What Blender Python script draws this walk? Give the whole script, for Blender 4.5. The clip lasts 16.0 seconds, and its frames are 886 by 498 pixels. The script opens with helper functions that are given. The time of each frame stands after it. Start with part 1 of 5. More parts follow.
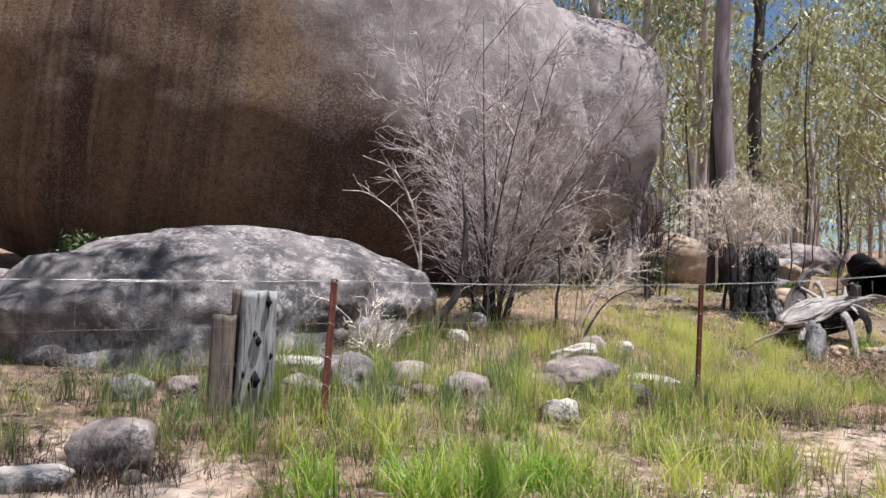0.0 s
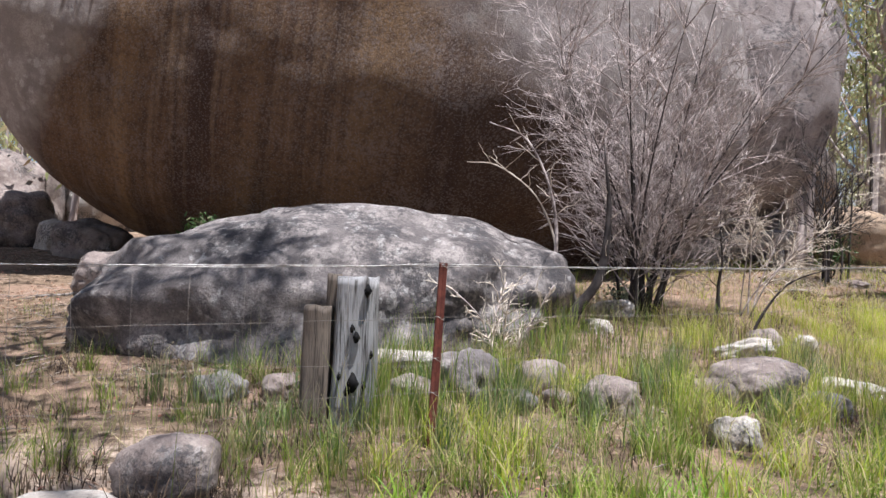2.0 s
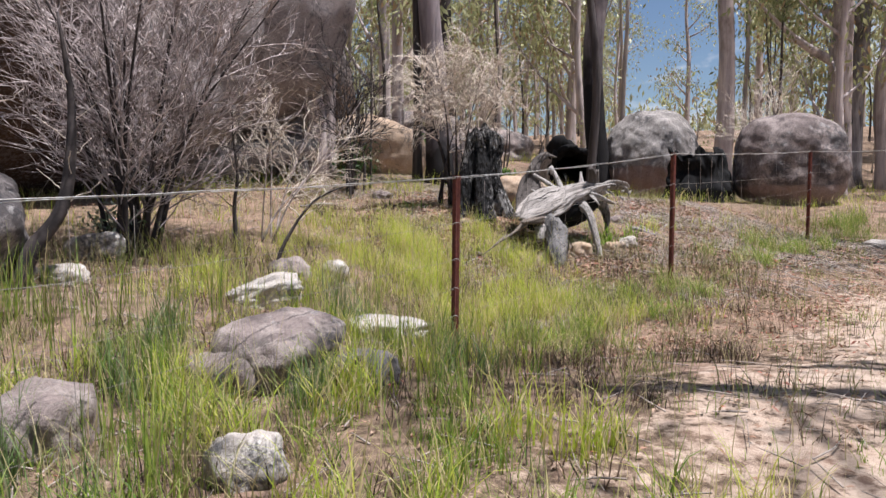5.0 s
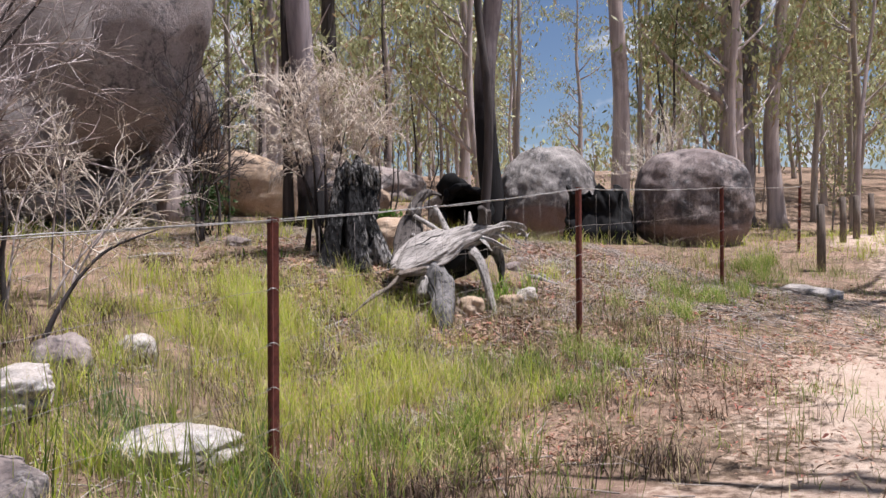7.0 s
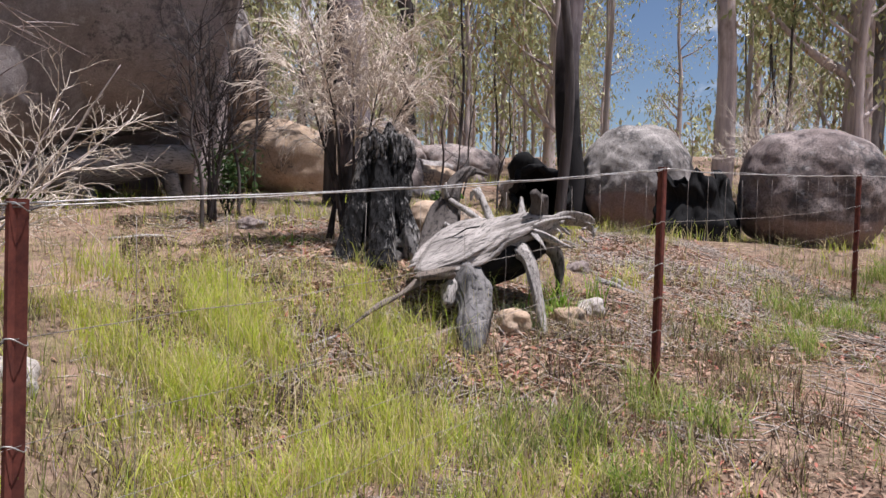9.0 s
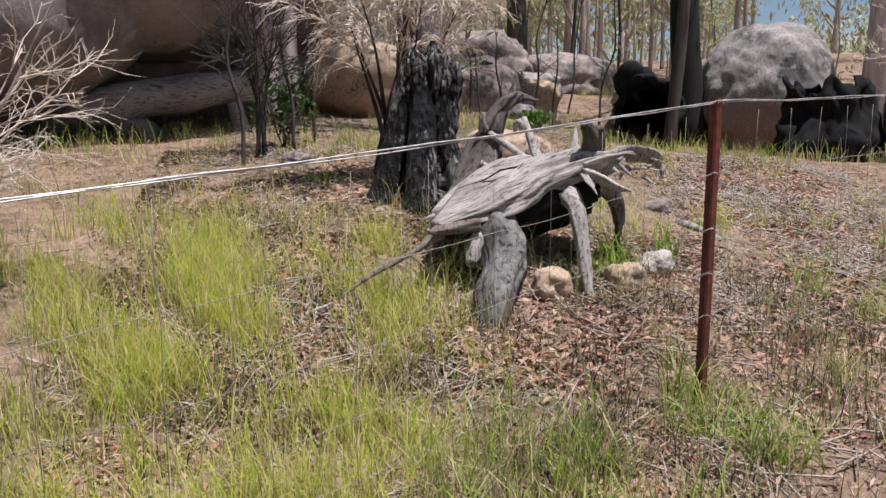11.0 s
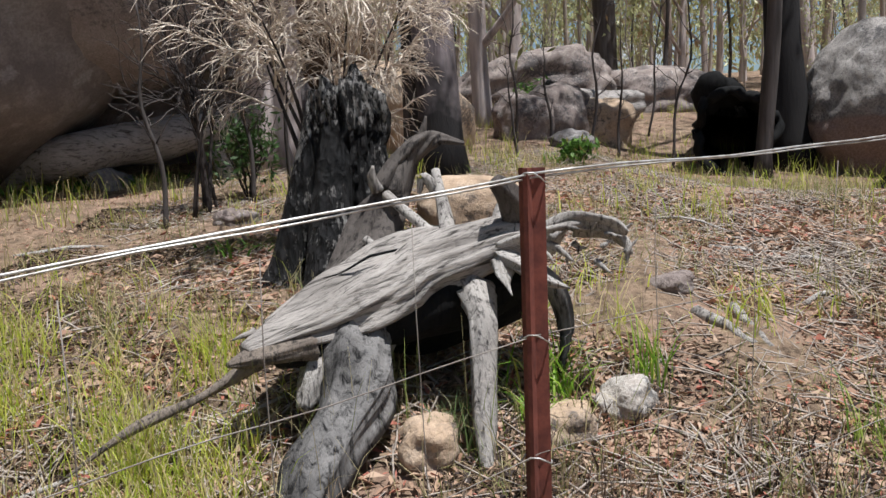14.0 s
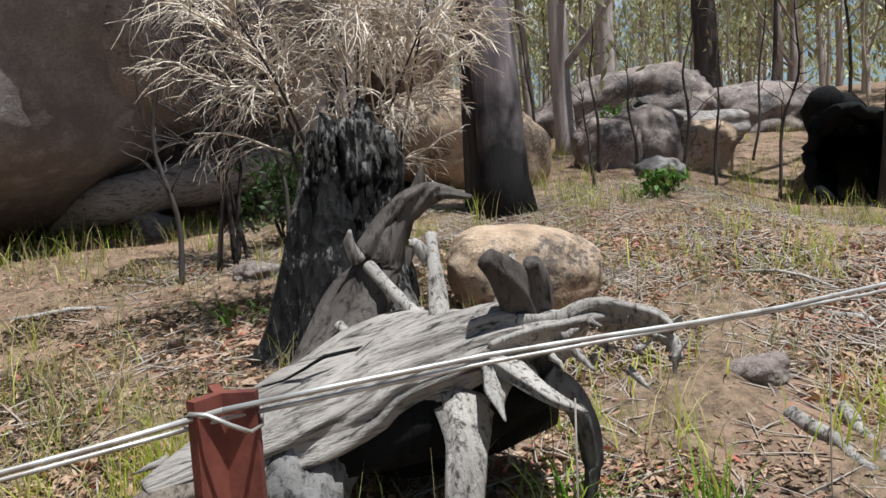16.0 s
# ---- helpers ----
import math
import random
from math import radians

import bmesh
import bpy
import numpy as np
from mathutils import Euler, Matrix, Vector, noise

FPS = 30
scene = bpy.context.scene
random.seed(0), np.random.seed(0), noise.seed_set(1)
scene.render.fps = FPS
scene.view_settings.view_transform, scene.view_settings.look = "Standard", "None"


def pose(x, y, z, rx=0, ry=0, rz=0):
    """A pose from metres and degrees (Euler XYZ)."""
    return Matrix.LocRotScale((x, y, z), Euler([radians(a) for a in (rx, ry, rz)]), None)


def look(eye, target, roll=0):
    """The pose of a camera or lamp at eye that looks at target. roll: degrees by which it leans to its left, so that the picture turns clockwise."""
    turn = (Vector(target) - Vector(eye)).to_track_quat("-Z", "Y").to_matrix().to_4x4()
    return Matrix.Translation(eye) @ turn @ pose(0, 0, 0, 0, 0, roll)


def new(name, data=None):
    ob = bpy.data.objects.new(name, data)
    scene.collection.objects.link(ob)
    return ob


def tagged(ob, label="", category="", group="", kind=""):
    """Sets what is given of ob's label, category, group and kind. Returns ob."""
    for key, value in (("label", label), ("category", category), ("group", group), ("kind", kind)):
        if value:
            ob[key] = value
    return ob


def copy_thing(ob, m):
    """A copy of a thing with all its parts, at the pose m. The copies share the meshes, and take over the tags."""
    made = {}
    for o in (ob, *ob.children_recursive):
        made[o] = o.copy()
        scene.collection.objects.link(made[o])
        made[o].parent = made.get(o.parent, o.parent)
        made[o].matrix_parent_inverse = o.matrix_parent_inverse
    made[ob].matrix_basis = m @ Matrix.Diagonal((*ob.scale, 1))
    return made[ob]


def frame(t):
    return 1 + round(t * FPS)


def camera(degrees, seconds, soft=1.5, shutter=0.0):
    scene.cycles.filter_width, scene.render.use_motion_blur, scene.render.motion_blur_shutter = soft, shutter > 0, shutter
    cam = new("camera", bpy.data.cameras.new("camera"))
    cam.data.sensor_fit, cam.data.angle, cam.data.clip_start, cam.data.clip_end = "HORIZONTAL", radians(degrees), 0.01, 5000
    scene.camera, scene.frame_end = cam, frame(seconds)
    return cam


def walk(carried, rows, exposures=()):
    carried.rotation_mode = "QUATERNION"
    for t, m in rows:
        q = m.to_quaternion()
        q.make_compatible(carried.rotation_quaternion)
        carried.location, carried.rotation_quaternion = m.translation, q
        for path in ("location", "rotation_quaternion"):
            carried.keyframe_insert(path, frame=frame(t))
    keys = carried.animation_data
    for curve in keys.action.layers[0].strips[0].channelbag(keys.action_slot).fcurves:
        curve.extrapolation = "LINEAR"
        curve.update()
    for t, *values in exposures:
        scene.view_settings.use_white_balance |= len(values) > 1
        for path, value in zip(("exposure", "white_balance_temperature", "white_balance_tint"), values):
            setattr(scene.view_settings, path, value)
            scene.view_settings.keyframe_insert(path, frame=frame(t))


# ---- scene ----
cam = camera(59.7, 16.0)
PATH = [
    (0, (0.098, -0.036, 1.64), (0.106, 1.96, 1.752), 2.4),
    (0.5, (0.065, 0.301, 1.647), (0.07, 2.3, 1.719), 2.6),
    (1, (0.068, 0.574, 1.656), (-0.09, 2.567, 1.713), 2.4),
    (1.5, (0.137, 0.922, 1.662), (-0.245, 2.884, 1.723), 3.2),
    (2, (0.147, 1.244, 1.67), (-0.208, 3.211, 1.721), 2.3),
    (2.5, (0.19, 1.59, 1.718), (0.068, 3.586, 1.745), -0.1),
    (3, (0.212, 2.005, 1.676), (0.195, 4.005, 1.641), -0.5),
    (3.5, (0.257, 2.374, 1.649), (0.309, 4.37, 1.533), -1.4),
    (4, (0.313, 2.768, 1.703), (0.718, 4.719, 1.533), -1.7),
    (4.5, (0.502, 3.131, 1.729), (1.111, 5.029, 1.568), -0.4),
    (5, (0.706, 3.516, 1.76), (1.499, 5.346, 1.608), -0.1),
    (5.2, (0.831, 3.611, 1.758), (1.69, 5.412, 1.626), -0.9),
    (7.3, (2.057, 5.368, 1.793), (3.083, 7.084, 1.748), -0.7),
    (7.5, (2.194, 5.57, 1.799), (3.199, 7.299, 1.743), -0.9),
    (8, (2.527, 5.975, 1.86), (3.497, 7.723, 1.814), -0.8),
    (8.5, (2.938, 6.319, 1.867), (3.794, 8.125, 1.827), 1.0),
    (9, (3.291, 6.585, 1.855), (4.109, 8.408, 1.762), 1.2),
    (9.2, (3.437, 6.693, 1.896), (4.282, 8.501, 1.767), 0.8),
    (11.3, (4.654, 7.41, 2.095), (5.065, 9.339, 1.759), -1.4),
    (11.5, (4.812, 7.535, 2.108), (5.195, 9.472, 1.785), -2.1),
    (12, (5.095, 7.787, 2.121), (5.474, 9.731, 1.843), -2.4),
    (12.5, (5.377, 8.037, 2.121), (5.696, 9.997, 1.876), -2.3),
    (13, (5.744, 8.305, 2.183), (5.909, 10.283, 1.933), -2.3),
    (13.5, (6.069, 8.658, 2.196), (6.212, 10.636, 1.938), -2.7),
    (14, (6.3, 8.961, 2.235), (6.45, 10.937, 1.968), -2.6),
    (14.5, (6.563, 9.252, 2.284), (6.548, 11.233, 2.01), -1.6),
    (15, (6.67, 9.568, 2.302), (6.538, 11.543, 2.015), -2.3),
    (15.5, (6.711, 9.838, 2.352), (6.567, 11.815, 2.085), -3.6),
    (16, (6.842, 9.933, 2.349), (6.723, 11.92, 2.156), -3.9),
]
EXPOSURE = [(0, 0.92, 6000, 13), (3.5, 0.86, 6000, 13), (5, 0.76, 6050, 15), (8, 0.7, 6050, 18), (12, 0.58, 6100, 14), (16, 0.53, 6000, 6)]
walk(cam, [(t, look(e, g, r)) for t, e, g, r in PATH], EXPOSURE)

# ---- sky, sun ----
SUN_TO = Vector((0.22, -0.16, 0.96)).normalized()
world = bpy.data.worlds.new("sky")
scene.world = world
world.use_nodes = True
wn = world.node_tree
wn.nodes.clear()
w_out = wn.nodes.new("ShaderNodeOutputWorld")
w_bg = wn.nodes.new("ShaderNodeBackground")
w_bg.inputs["Strength"].default_value = 0.05
sky = wn.nodes.new("ShaderNodeTexSky")
sky.sky_type = "NISHITA"
sky.sun_disc = False
sky.sun_elevation = math.asin(SUN_TO.z)
sky.sun_rotation = math.atan2(SUN_TO.x, SUN_TO.y)
sky.air_density, sky.dust_density, sky.ozone_density = 1.0, 0.4, 2.0
w_co = wn.nodes.new("ShaderNodeTexCoord")
w_map = wn.nodes.new("ShaderNodeMapping")
w_map.inputs["Scale"].default_value = (1.0, 1.0, 2.4)
w_noise = wn.nodes.new("ShaderNodeTexNoise")
w_noise.inputs["Scale"].default_value = 4.5
w_noise.inputs["Detail"].default_value = 7.0
w_noise.inputs["Roughness"].default_value = 0.55
w_ramp = wn.nodes.new("ShaderNodeValToRGB")
w_ramp.color_ramp.elements[0].position, w_ramp.color_ramp.elements[1].position = 0.565, 0.65
w_mix = wn.nodes.new("ShaderNodeMix")
w_mix.data_type = "RGBA"
w_mix.inputs["B"].default_value = (9.0, 9.2, 9.5, 1)
wn.links.new(w_co.outputs["Generated"], w_map.inputs["Vector"])
wn.links.new(w_map.outputs["Vector"], w_noise.inputs["Vector"])
wn.links.new(w_noise.outputs["Fac"], w_ramp.inputs["Fac"])
wn.links.new(w_ramp.outputs["Color"], w_mix.inputs["Factor"])
wn.links.new(sky.outputs["Color"], w_mix.inputs["A"])
wn.links.new(w_mix.outputs["Result"], w_bg.inputs["Color"])
wn.links.new(w_bg.outputs["Background"], w_out.inputs["Surface"])
sun_data = bpy.data.lights.new("sun", "SUN")
sun_data.energy, sun_data.angle, sun_data.color = 5.0, radians(0.55), (1.0, 0.965, 0.915)
sun_ob = new("sun", sun_data)
sun_ob.matrix_world = look(SUN_TO * 60, (0, 0, 0))


# ---- materials ----
class Mat:
    """A node material with short helpers."""

    def __init__(self, name, rough=0.85, spec=0.25):
        self.m = bpy.data.materials.new(name)
        self.m.use_nodes = True
        self.t = self.m.node_tree
        self.b = self.t.nodes["Principled BSDF"]
        self.out = self.t.nodes["Material Output"]
        self.b.inputs["Roughness"].default_value = rough
        self.b.inputs["Specular IOR Level"].default_value = spec
        self.co = self.t.nodes.new("ShaderNodeTexCoord").outputs["Object"]

    def link(self, a, b):
        self.t.links.new(a, b)

    def stretch(self, sx, sy, sz, vec=None):
        n = self.t.nodes.new("ShaderNodeMapping")
        n.inputs["Scale"].default_value = (sx, sy, sz)
        self.link(vec or self.co, n.inputs["Vector"])
        return n.outputs["Vector"]

    def noise(self, scale, detail=5, rough=0.55, vec=None, distort=0.0):
        n = self.t.nodes.new("ShaderNodeTexNoise")
        n.inputs["Scale"].default_value, n.inputs["Detail"].default_value = scale, detail
        n.inputs["Roughness"].default_value, n.inputs["Distortion"].default_value = rough, distort
        self.link(vec or self.co, n.inputs["Vector"])
        return n.outputs["Fac"]

    def cells(self, scale, vec=None, feature="F1"):
        n = self.t.nodes.new("ShaderNodeTexVoronoi")
        n.inputs["Scale"].default_value, n.feature = scale, feature
        self.link(vec or self.co, n.inputs["Vector"])
        return n.outputs["Distance"]

    def ramp(self, fac, *stops):
        n = self.t.nodes.new("ShaderNodeValToRGB")
        e = n.color_ramp.elements
        while len(e) < len(stops):
            e.new(0.5)
        for k, (p, c) in enumerate(stops):
            e[k].position = p
            e[k].color = (c, c, c, 1) if isinstance(c, (int, float)) else (*c, 1)
        self.link(fac, n.inputs["Fac"])
        return n.outputs["Color"]

    def mix(self, fac, a, b, how="MIX"):
        n = self.t.nodes.new("ShaderNodeMix")
        n.data_type, n.blend_type = "RGBA", how
        for s, v in (("Factor", fac), ("A", a), ("B", b)):
            if isinstance(v, (int, float)):
                n.inputs[s].default_value = v if s == "Factor" else (v, v, v, 1)
            elif isinstance(v, tuple):
                n.inputs[s].default_value = (*v, 1)
            else:
                self.link(v, n.inputs[s])
        return n.outputs["Result"]

    def math(self, op, a, b=0.0):
        n = self.t.nodes.new("ShaderNodeMath")
        n.operation = op
        for k, v in enumerate((a, b)):
            if isinstance(v, (int, float)):
                n.inputs[k].default_value = v
            else:
                self.link(v, n.inputs[k])
        return n.outputs[0]

    def axis(self, which):
        n = self.t.nodes.new("ShaderNodeSeparateXYZ")
        self.link(self.co, n.inputs[0])
        return n.outputs[which]

    def island(self):
        return self.t.nodes.new("ShaderNodeNewGeometry").outputs["Random Per Island"]

    def one(self):
        return self.t.nodes.new("ShaderNodeObjectInfo").outputs["Random"]

    def attr(self, name):
        n = self.t.nodes.new("ShaderNodeAttribute")
        n.attribute_name = name
        return n.outputs["Fac"]

    def color(self, c):
        if isinstance(c, tuple):
            self.b.inputs["Base Color"].default_value = (*c, 1)
        else:
            self.link(c, self.b.inputs["Base Color"])
        return self

    def bump(self, height, strength=0.5, distance=0.02):
        n = self.t.nodes.new("ShaderNodeBump")
        n.inputs["Strength"].default_value, n.inputs["Distance"].default_value = strength, distance
        self.link(height, n.inputs["Height"])
        self.link(n.outputs["Normal"], self.b.inputs["Normal"])
        return self

    def glow_through(self, c, part=0.35):
        """Light that passes a thin leaf."""
        n = self.t.nodes.new("ShaderNodeBsdfTranslucent")
        s = self.t.nodes.new("ShaderNodeMixShader")
        s.inputs[0].default_value = part
        if isinstance(c, tuple):
            n.inputs["Color"].default_value = (*c, 1)
        else:
            self.link(c, n.inputs["Color"])
        self.link(self.b.outputs[0], s.inputs[1])
        self.link(n.outputs[0], s.inputs[2])
        self.link(s.outputs[0], self.out.inputs["Surface"])
        return self


def granite(name, base, dark, pale, lichen=0.5, scale=1.0, stain=False, foot=None):
    m = Mat(name, 0.88, 0.2)
    big = m.noise(0.55 * scale, 6, 0.6)
    mid = m.noise(3.2 * scale, 8, 0.65)
    fine = m.noise(38, 6, 0.7)
    c = m.mix(m.ramp(big, (0.35, 0.0), (0.65, 1.0)), base, dark)
    c = m.mix(m.ramp(mid, (0.45, 0.0), (0.62, 0.75)), c, pale)
    warp = m.t.nodes.new("ShaderNodeVectorMath")
    warp.operation = "ADD"
    m.link(m.co, warp.inputs[0])
    m.link(m.mix(1.0, 0.0, m.math("MULTIPLY", m.noise(7 * scale, 5, 0.7), 0.35)), warp.inputs[1])
    spots = m.cells(6 * scale, warp.outputs[0])
    patch = m.ramp(m.noise(1.3 * scale, 6, 0.65), (0.44, 0.0), (0.6, 1.0))
    ring = m.ramp(m.math("MULTIPLY", m.ramp(spots, (0.15, 1.0), (0.5, 0.0)), patch), (0.15, 0.0), (0.6, lichen))
    c = m.mix(ring, c, (0.52, 0.5, 0.48))
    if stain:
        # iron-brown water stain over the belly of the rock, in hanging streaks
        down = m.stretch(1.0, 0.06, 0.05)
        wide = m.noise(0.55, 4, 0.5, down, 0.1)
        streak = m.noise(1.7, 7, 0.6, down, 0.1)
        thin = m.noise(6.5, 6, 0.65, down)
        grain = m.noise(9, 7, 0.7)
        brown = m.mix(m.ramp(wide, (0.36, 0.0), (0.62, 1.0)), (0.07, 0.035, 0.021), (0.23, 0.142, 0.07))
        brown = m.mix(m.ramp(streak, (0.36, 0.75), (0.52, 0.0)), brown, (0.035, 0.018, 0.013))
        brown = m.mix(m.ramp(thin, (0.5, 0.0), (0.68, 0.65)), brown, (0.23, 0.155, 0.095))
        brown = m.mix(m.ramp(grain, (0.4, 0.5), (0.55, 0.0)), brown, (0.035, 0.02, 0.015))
        # near black towards +X and low Z, pale mineral drips at its foot
        near_black = m.ramp(m.math("ADD", m.math("MULTIPLY", m.math("ADD", m.axis("X"), m.math("MULTIPLY", m.axis("Z"), -0.35)), 0.1), m.math("ADD", m.math("MULTIPLY", wide, 0.5), 0.08)), (0.34, 0.0), (0.56, 0.75))
        brown = m.mix(near_black, brown, (0.026, 0.013, 0.011))
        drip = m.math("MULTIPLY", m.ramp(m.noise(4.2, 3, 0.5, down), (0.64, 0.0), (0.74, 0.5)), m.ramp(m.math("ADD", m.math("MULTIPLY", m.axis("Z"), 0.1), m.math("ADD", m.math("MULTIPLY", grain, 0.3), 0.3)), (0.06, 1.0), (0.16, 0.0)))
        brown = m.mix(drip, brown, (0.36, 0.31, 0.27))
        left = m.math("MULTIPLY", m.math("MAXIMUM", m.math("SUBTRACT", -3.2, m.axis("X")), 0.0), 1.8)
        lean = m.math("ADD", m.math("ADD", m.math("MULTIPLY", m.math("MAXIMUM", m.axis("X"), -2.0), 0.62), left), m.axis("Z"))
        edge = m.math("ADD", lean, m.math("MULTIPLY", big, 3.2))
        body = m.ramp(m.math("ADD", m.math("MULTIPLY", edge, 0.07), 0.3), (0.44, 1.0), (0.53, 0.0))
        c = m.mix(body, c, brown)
    black = m.ramp(m.math("MULTIPLY", m.noise(14 * scale, 6, 0.7), m.noise(1.1 * scale, 4, 0.5)), (0.265, 0.0), (0.335, 0.75))
    if not stain:
        c = m.mix(black, c, (0.05, 0.05, 0.055))
    c = m.mix(m.ramp(fine, (0.35, 0.35), (0.65, 0.0)), c, (0.06, 0.05, 0.05))
    speck = m.cells(26 * scale, warp.outputs[0])
    c = m.mix(m.ramp(m.math("MULTIPLY", speck, m.noise(2.4 * scale, 4, 0.6)), (0.14, 0.45), (0.24, 0.0)), c, dark)
    if foot is not None:
        # below a wavering line the rock turns a darker pink
        low = m.ramp(m.math("ADD", m.math("SUBTRACT", m.axis("Z"), foot), m.math("ADD", m.math("MULTIPLY", big, 0.5), 0.25)), (0.47, 1.0), (0.53, 0.0))
        c = m.mix(low, c, m.mix(m.ramp(fine, (0.35, 0.0), (0.65, 1.0)), (0.17, 0.118, 0.1), (0.3, 0.22, 0.19)))
    m.color(c)
    m.bump(m.math("ADD", m.math("MULTIPLY", fine, 0.5), m.mix(0.5, mid, m.noise(12, 6, 0.7))), 0.7, 0.05)
    return m.m


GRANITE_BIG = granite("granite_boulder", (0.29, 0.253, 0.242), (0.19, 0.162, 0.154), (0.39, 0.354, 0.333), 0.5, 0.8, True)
GRANITE = granite("granite_grey", (0.24, 0.22, 0.21), (0.11, 0.1, 0.1), (0.36, 0.34, 0.325), 0.6)
GRANITE_BLOTCH = granite("granite_blotched", (0.34, 0.31, 0.285), (0.06, 0.054, 0.05), (0.44, 0.4, 0.37), 0.5, 0.9, foot=-0.15)
GRANITE_STAINED = granite("granite_rain_stained", (0.3, 0.235, 0.215), (0.05, 0.043, 0.042), (0.42, 0.35, 0.32), 0.4, 0.8, foot=-0.45)
GRANITE_LICHEN = granite("granite_lichened", (0.21, 0.186, 0.18), (0.068, 0.06, 0.06), (0.45, 0.4, 0.375), 0.6, 1.2)
GRANITE_DULL = granite("granite_dull", (0.33, 0.282, 0.272), (0.22, 0.187, 0.178), (0.4, 0.355, 0.34), 0.25, 0.8)
GRANITE_PINK = granite("granite_pink", (0.31, 0.25, 0.225), (0.17, 0.135, 0.122), (0.42, 0.36, 0.32), 0.4, 1.6)
GRANITE_TAN = granite("granite_tan", (0.55, 0.4, 0.28), (0.42, 0.3, 0.2), (0.62, 0.48, 0.36), 0.1, 1.3)
GRANITE_PALE = granite("granite_pale", (0.55, 0.5, 0.45), (0.4, 0.34, 0.29), (0.66, 0.62, 0.57), 0.3, 1.5)


def wood(name, light, mid_c, dark, along=(14, 14, 0.9), crack=0.5, rough=0.85, lie=(0, 0, 0)):
    m = Mat(name, rough, 0.2)
    turn = m.t.nodes.new("ShaderNodeMapping")
    turn.inputs["Rotation"].default_value = [radians(a) for a in lie]
    m.link(m.co, turn.inputs["Vector"])
    v = m.stretch(*along, turn.outputs["Vector"])
    grain = m.noise(1.6, 8, 0.7, v, 0.4)
    lines = m.noise(5.0, 6, 0.6, v)
    blot = m.noise(2.2, 5, 0.6)
    c = m.mix(m.ramp(blot, (0.35, 0.0), (0.65, 1.0)), light, mid_c)
    c = m.mix(m.ramp(grain, (0.36, 1.0), (0.5, 0.0)), c, dark)
    c = m.mix(m.ramp(lines, (0.3, crack), (0.45, 0.0)), c, dark)
    m.color(c)
    m.bump(m.mix(0.5, grain, lines), 0.8, 0.02)
    return m.m


WOOD_GREY = wood("weathered_wood", (0.4, 0.362, 0.33), (0.22, 0.197, 0.178), (0.04, 0.034, 0.03), (1.8, 26, 26), 0.7, lie=(0, 13, -15))
WOOD_ROOT = wood("weathered_root", (0.46, 0.425, 0.39), (0.25, 0.225, 0.205), (0.05, 0.043, 0.04), (26, 26, 3))
WOOD_POST = wood("old_post_wood", (0.4, 0.4, 0.4), (0.29, 0.28, 0.28), (0.06, 0.055, 0.05), (22, 22, 1.2), 0.7)
WOOD_BROWN = wood("old_post_brown", (0.22, 0.18, 0.145), (0.15, 0.12, 0.1), (0.035, 0.03, 0.025), (22, 22, 1.2), 0.7)
WOOD_DARK = wood("dark_root_wood", (0.13, 0.112, 0.1), (0.06, 0.05, 0.045), (0.018, 0.015, 0.014), (14, 14, 3))
# dark root wood, darkened further for the shadow the log throws on it
WOOD_SHADED = wood("shaded_dark_root", (0.24, 0.225, 0.215), (0.028, 0.026, 0.025), (0.01, 0.009, 0.009), (14, 14, 2))
WOOD_LOG = wood("grey_log", (0.36, 0.33, 0.31), (0.25, 0.225, 0.21), (0.07, 0.06, 0.055), (3, 18, 18))
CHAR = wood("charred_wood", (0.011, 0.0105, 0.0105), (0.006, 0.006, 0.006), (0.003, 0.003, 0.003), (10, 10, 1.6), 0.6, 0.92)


def char_bark():
    m = Mat("charred_bark", 0.78, 0.25)
    v = m.stretch(9, 9, 2.2)
    plates = m.cells(2.4, v)
    n = m.noise(3, 7, 0.7, v)
    c = m.mix(m.ramp(n, (0.4, 0.0), (0.62, 1.0)), (0.004, 0.004, 0.0045), (0.02, 0.018, 0.018))
    fleck = m.ramp(m.math("MULTIPLY", m.noise(7, 6, 0.7, m.stretch(4, 4, 1.5)), m.noise(1.7, 4, 0.5)), (0.25, 0.0), (0.3, 0.85))
    c = m.mix(fleck, c, (0.34, 0.32, 0.3))
    m.color(c)
    m.bump(m.math("ADD", m.math("MULTIPLY", plates, 1.2), n), 1.0, 0.09)
    return m.m


CHAR_BARK = char_bark()


def bark(name, pale, grey, dark, burnt=0.0):
    m = Mat(name, 0.85, 0.2)
    v = m.stretch(5, 5, 0.45)
    streak = m.noise(1.6, 7, 0.65, v, 0.3)
    blot = m.noise(0.9, 5, 0.6, m.stretch(1, 1, 0.5))
    c = m.mix(m.ramp(streak, (0.38, 0.0), (0.6, 1.0)), grey, pale)
    c = m.mix(m.ramp(blot, (0.52, 0.0), (0.64, 0.85)), c, dark)
    if burnt:
        up = m.math("ADD", m.axis("Z"), m.math("MULTIPLY", m.noise(1.2, 4, 0.6), 2.6))
        c = m.mix(m.ramp(m.math("MULTIPLY", up, 1 / (burnt * 2)), (0.42, 1.0), (0.62, 0.0)), c, (0.018, 0.016, 0.016))
    m.color(c)
    m.bump(m.mix(0.5, streak, m.noise(9, 6, 0.7, m.stretch(3, 3, 0.6))), 0.8, 0.03)
    return m.m


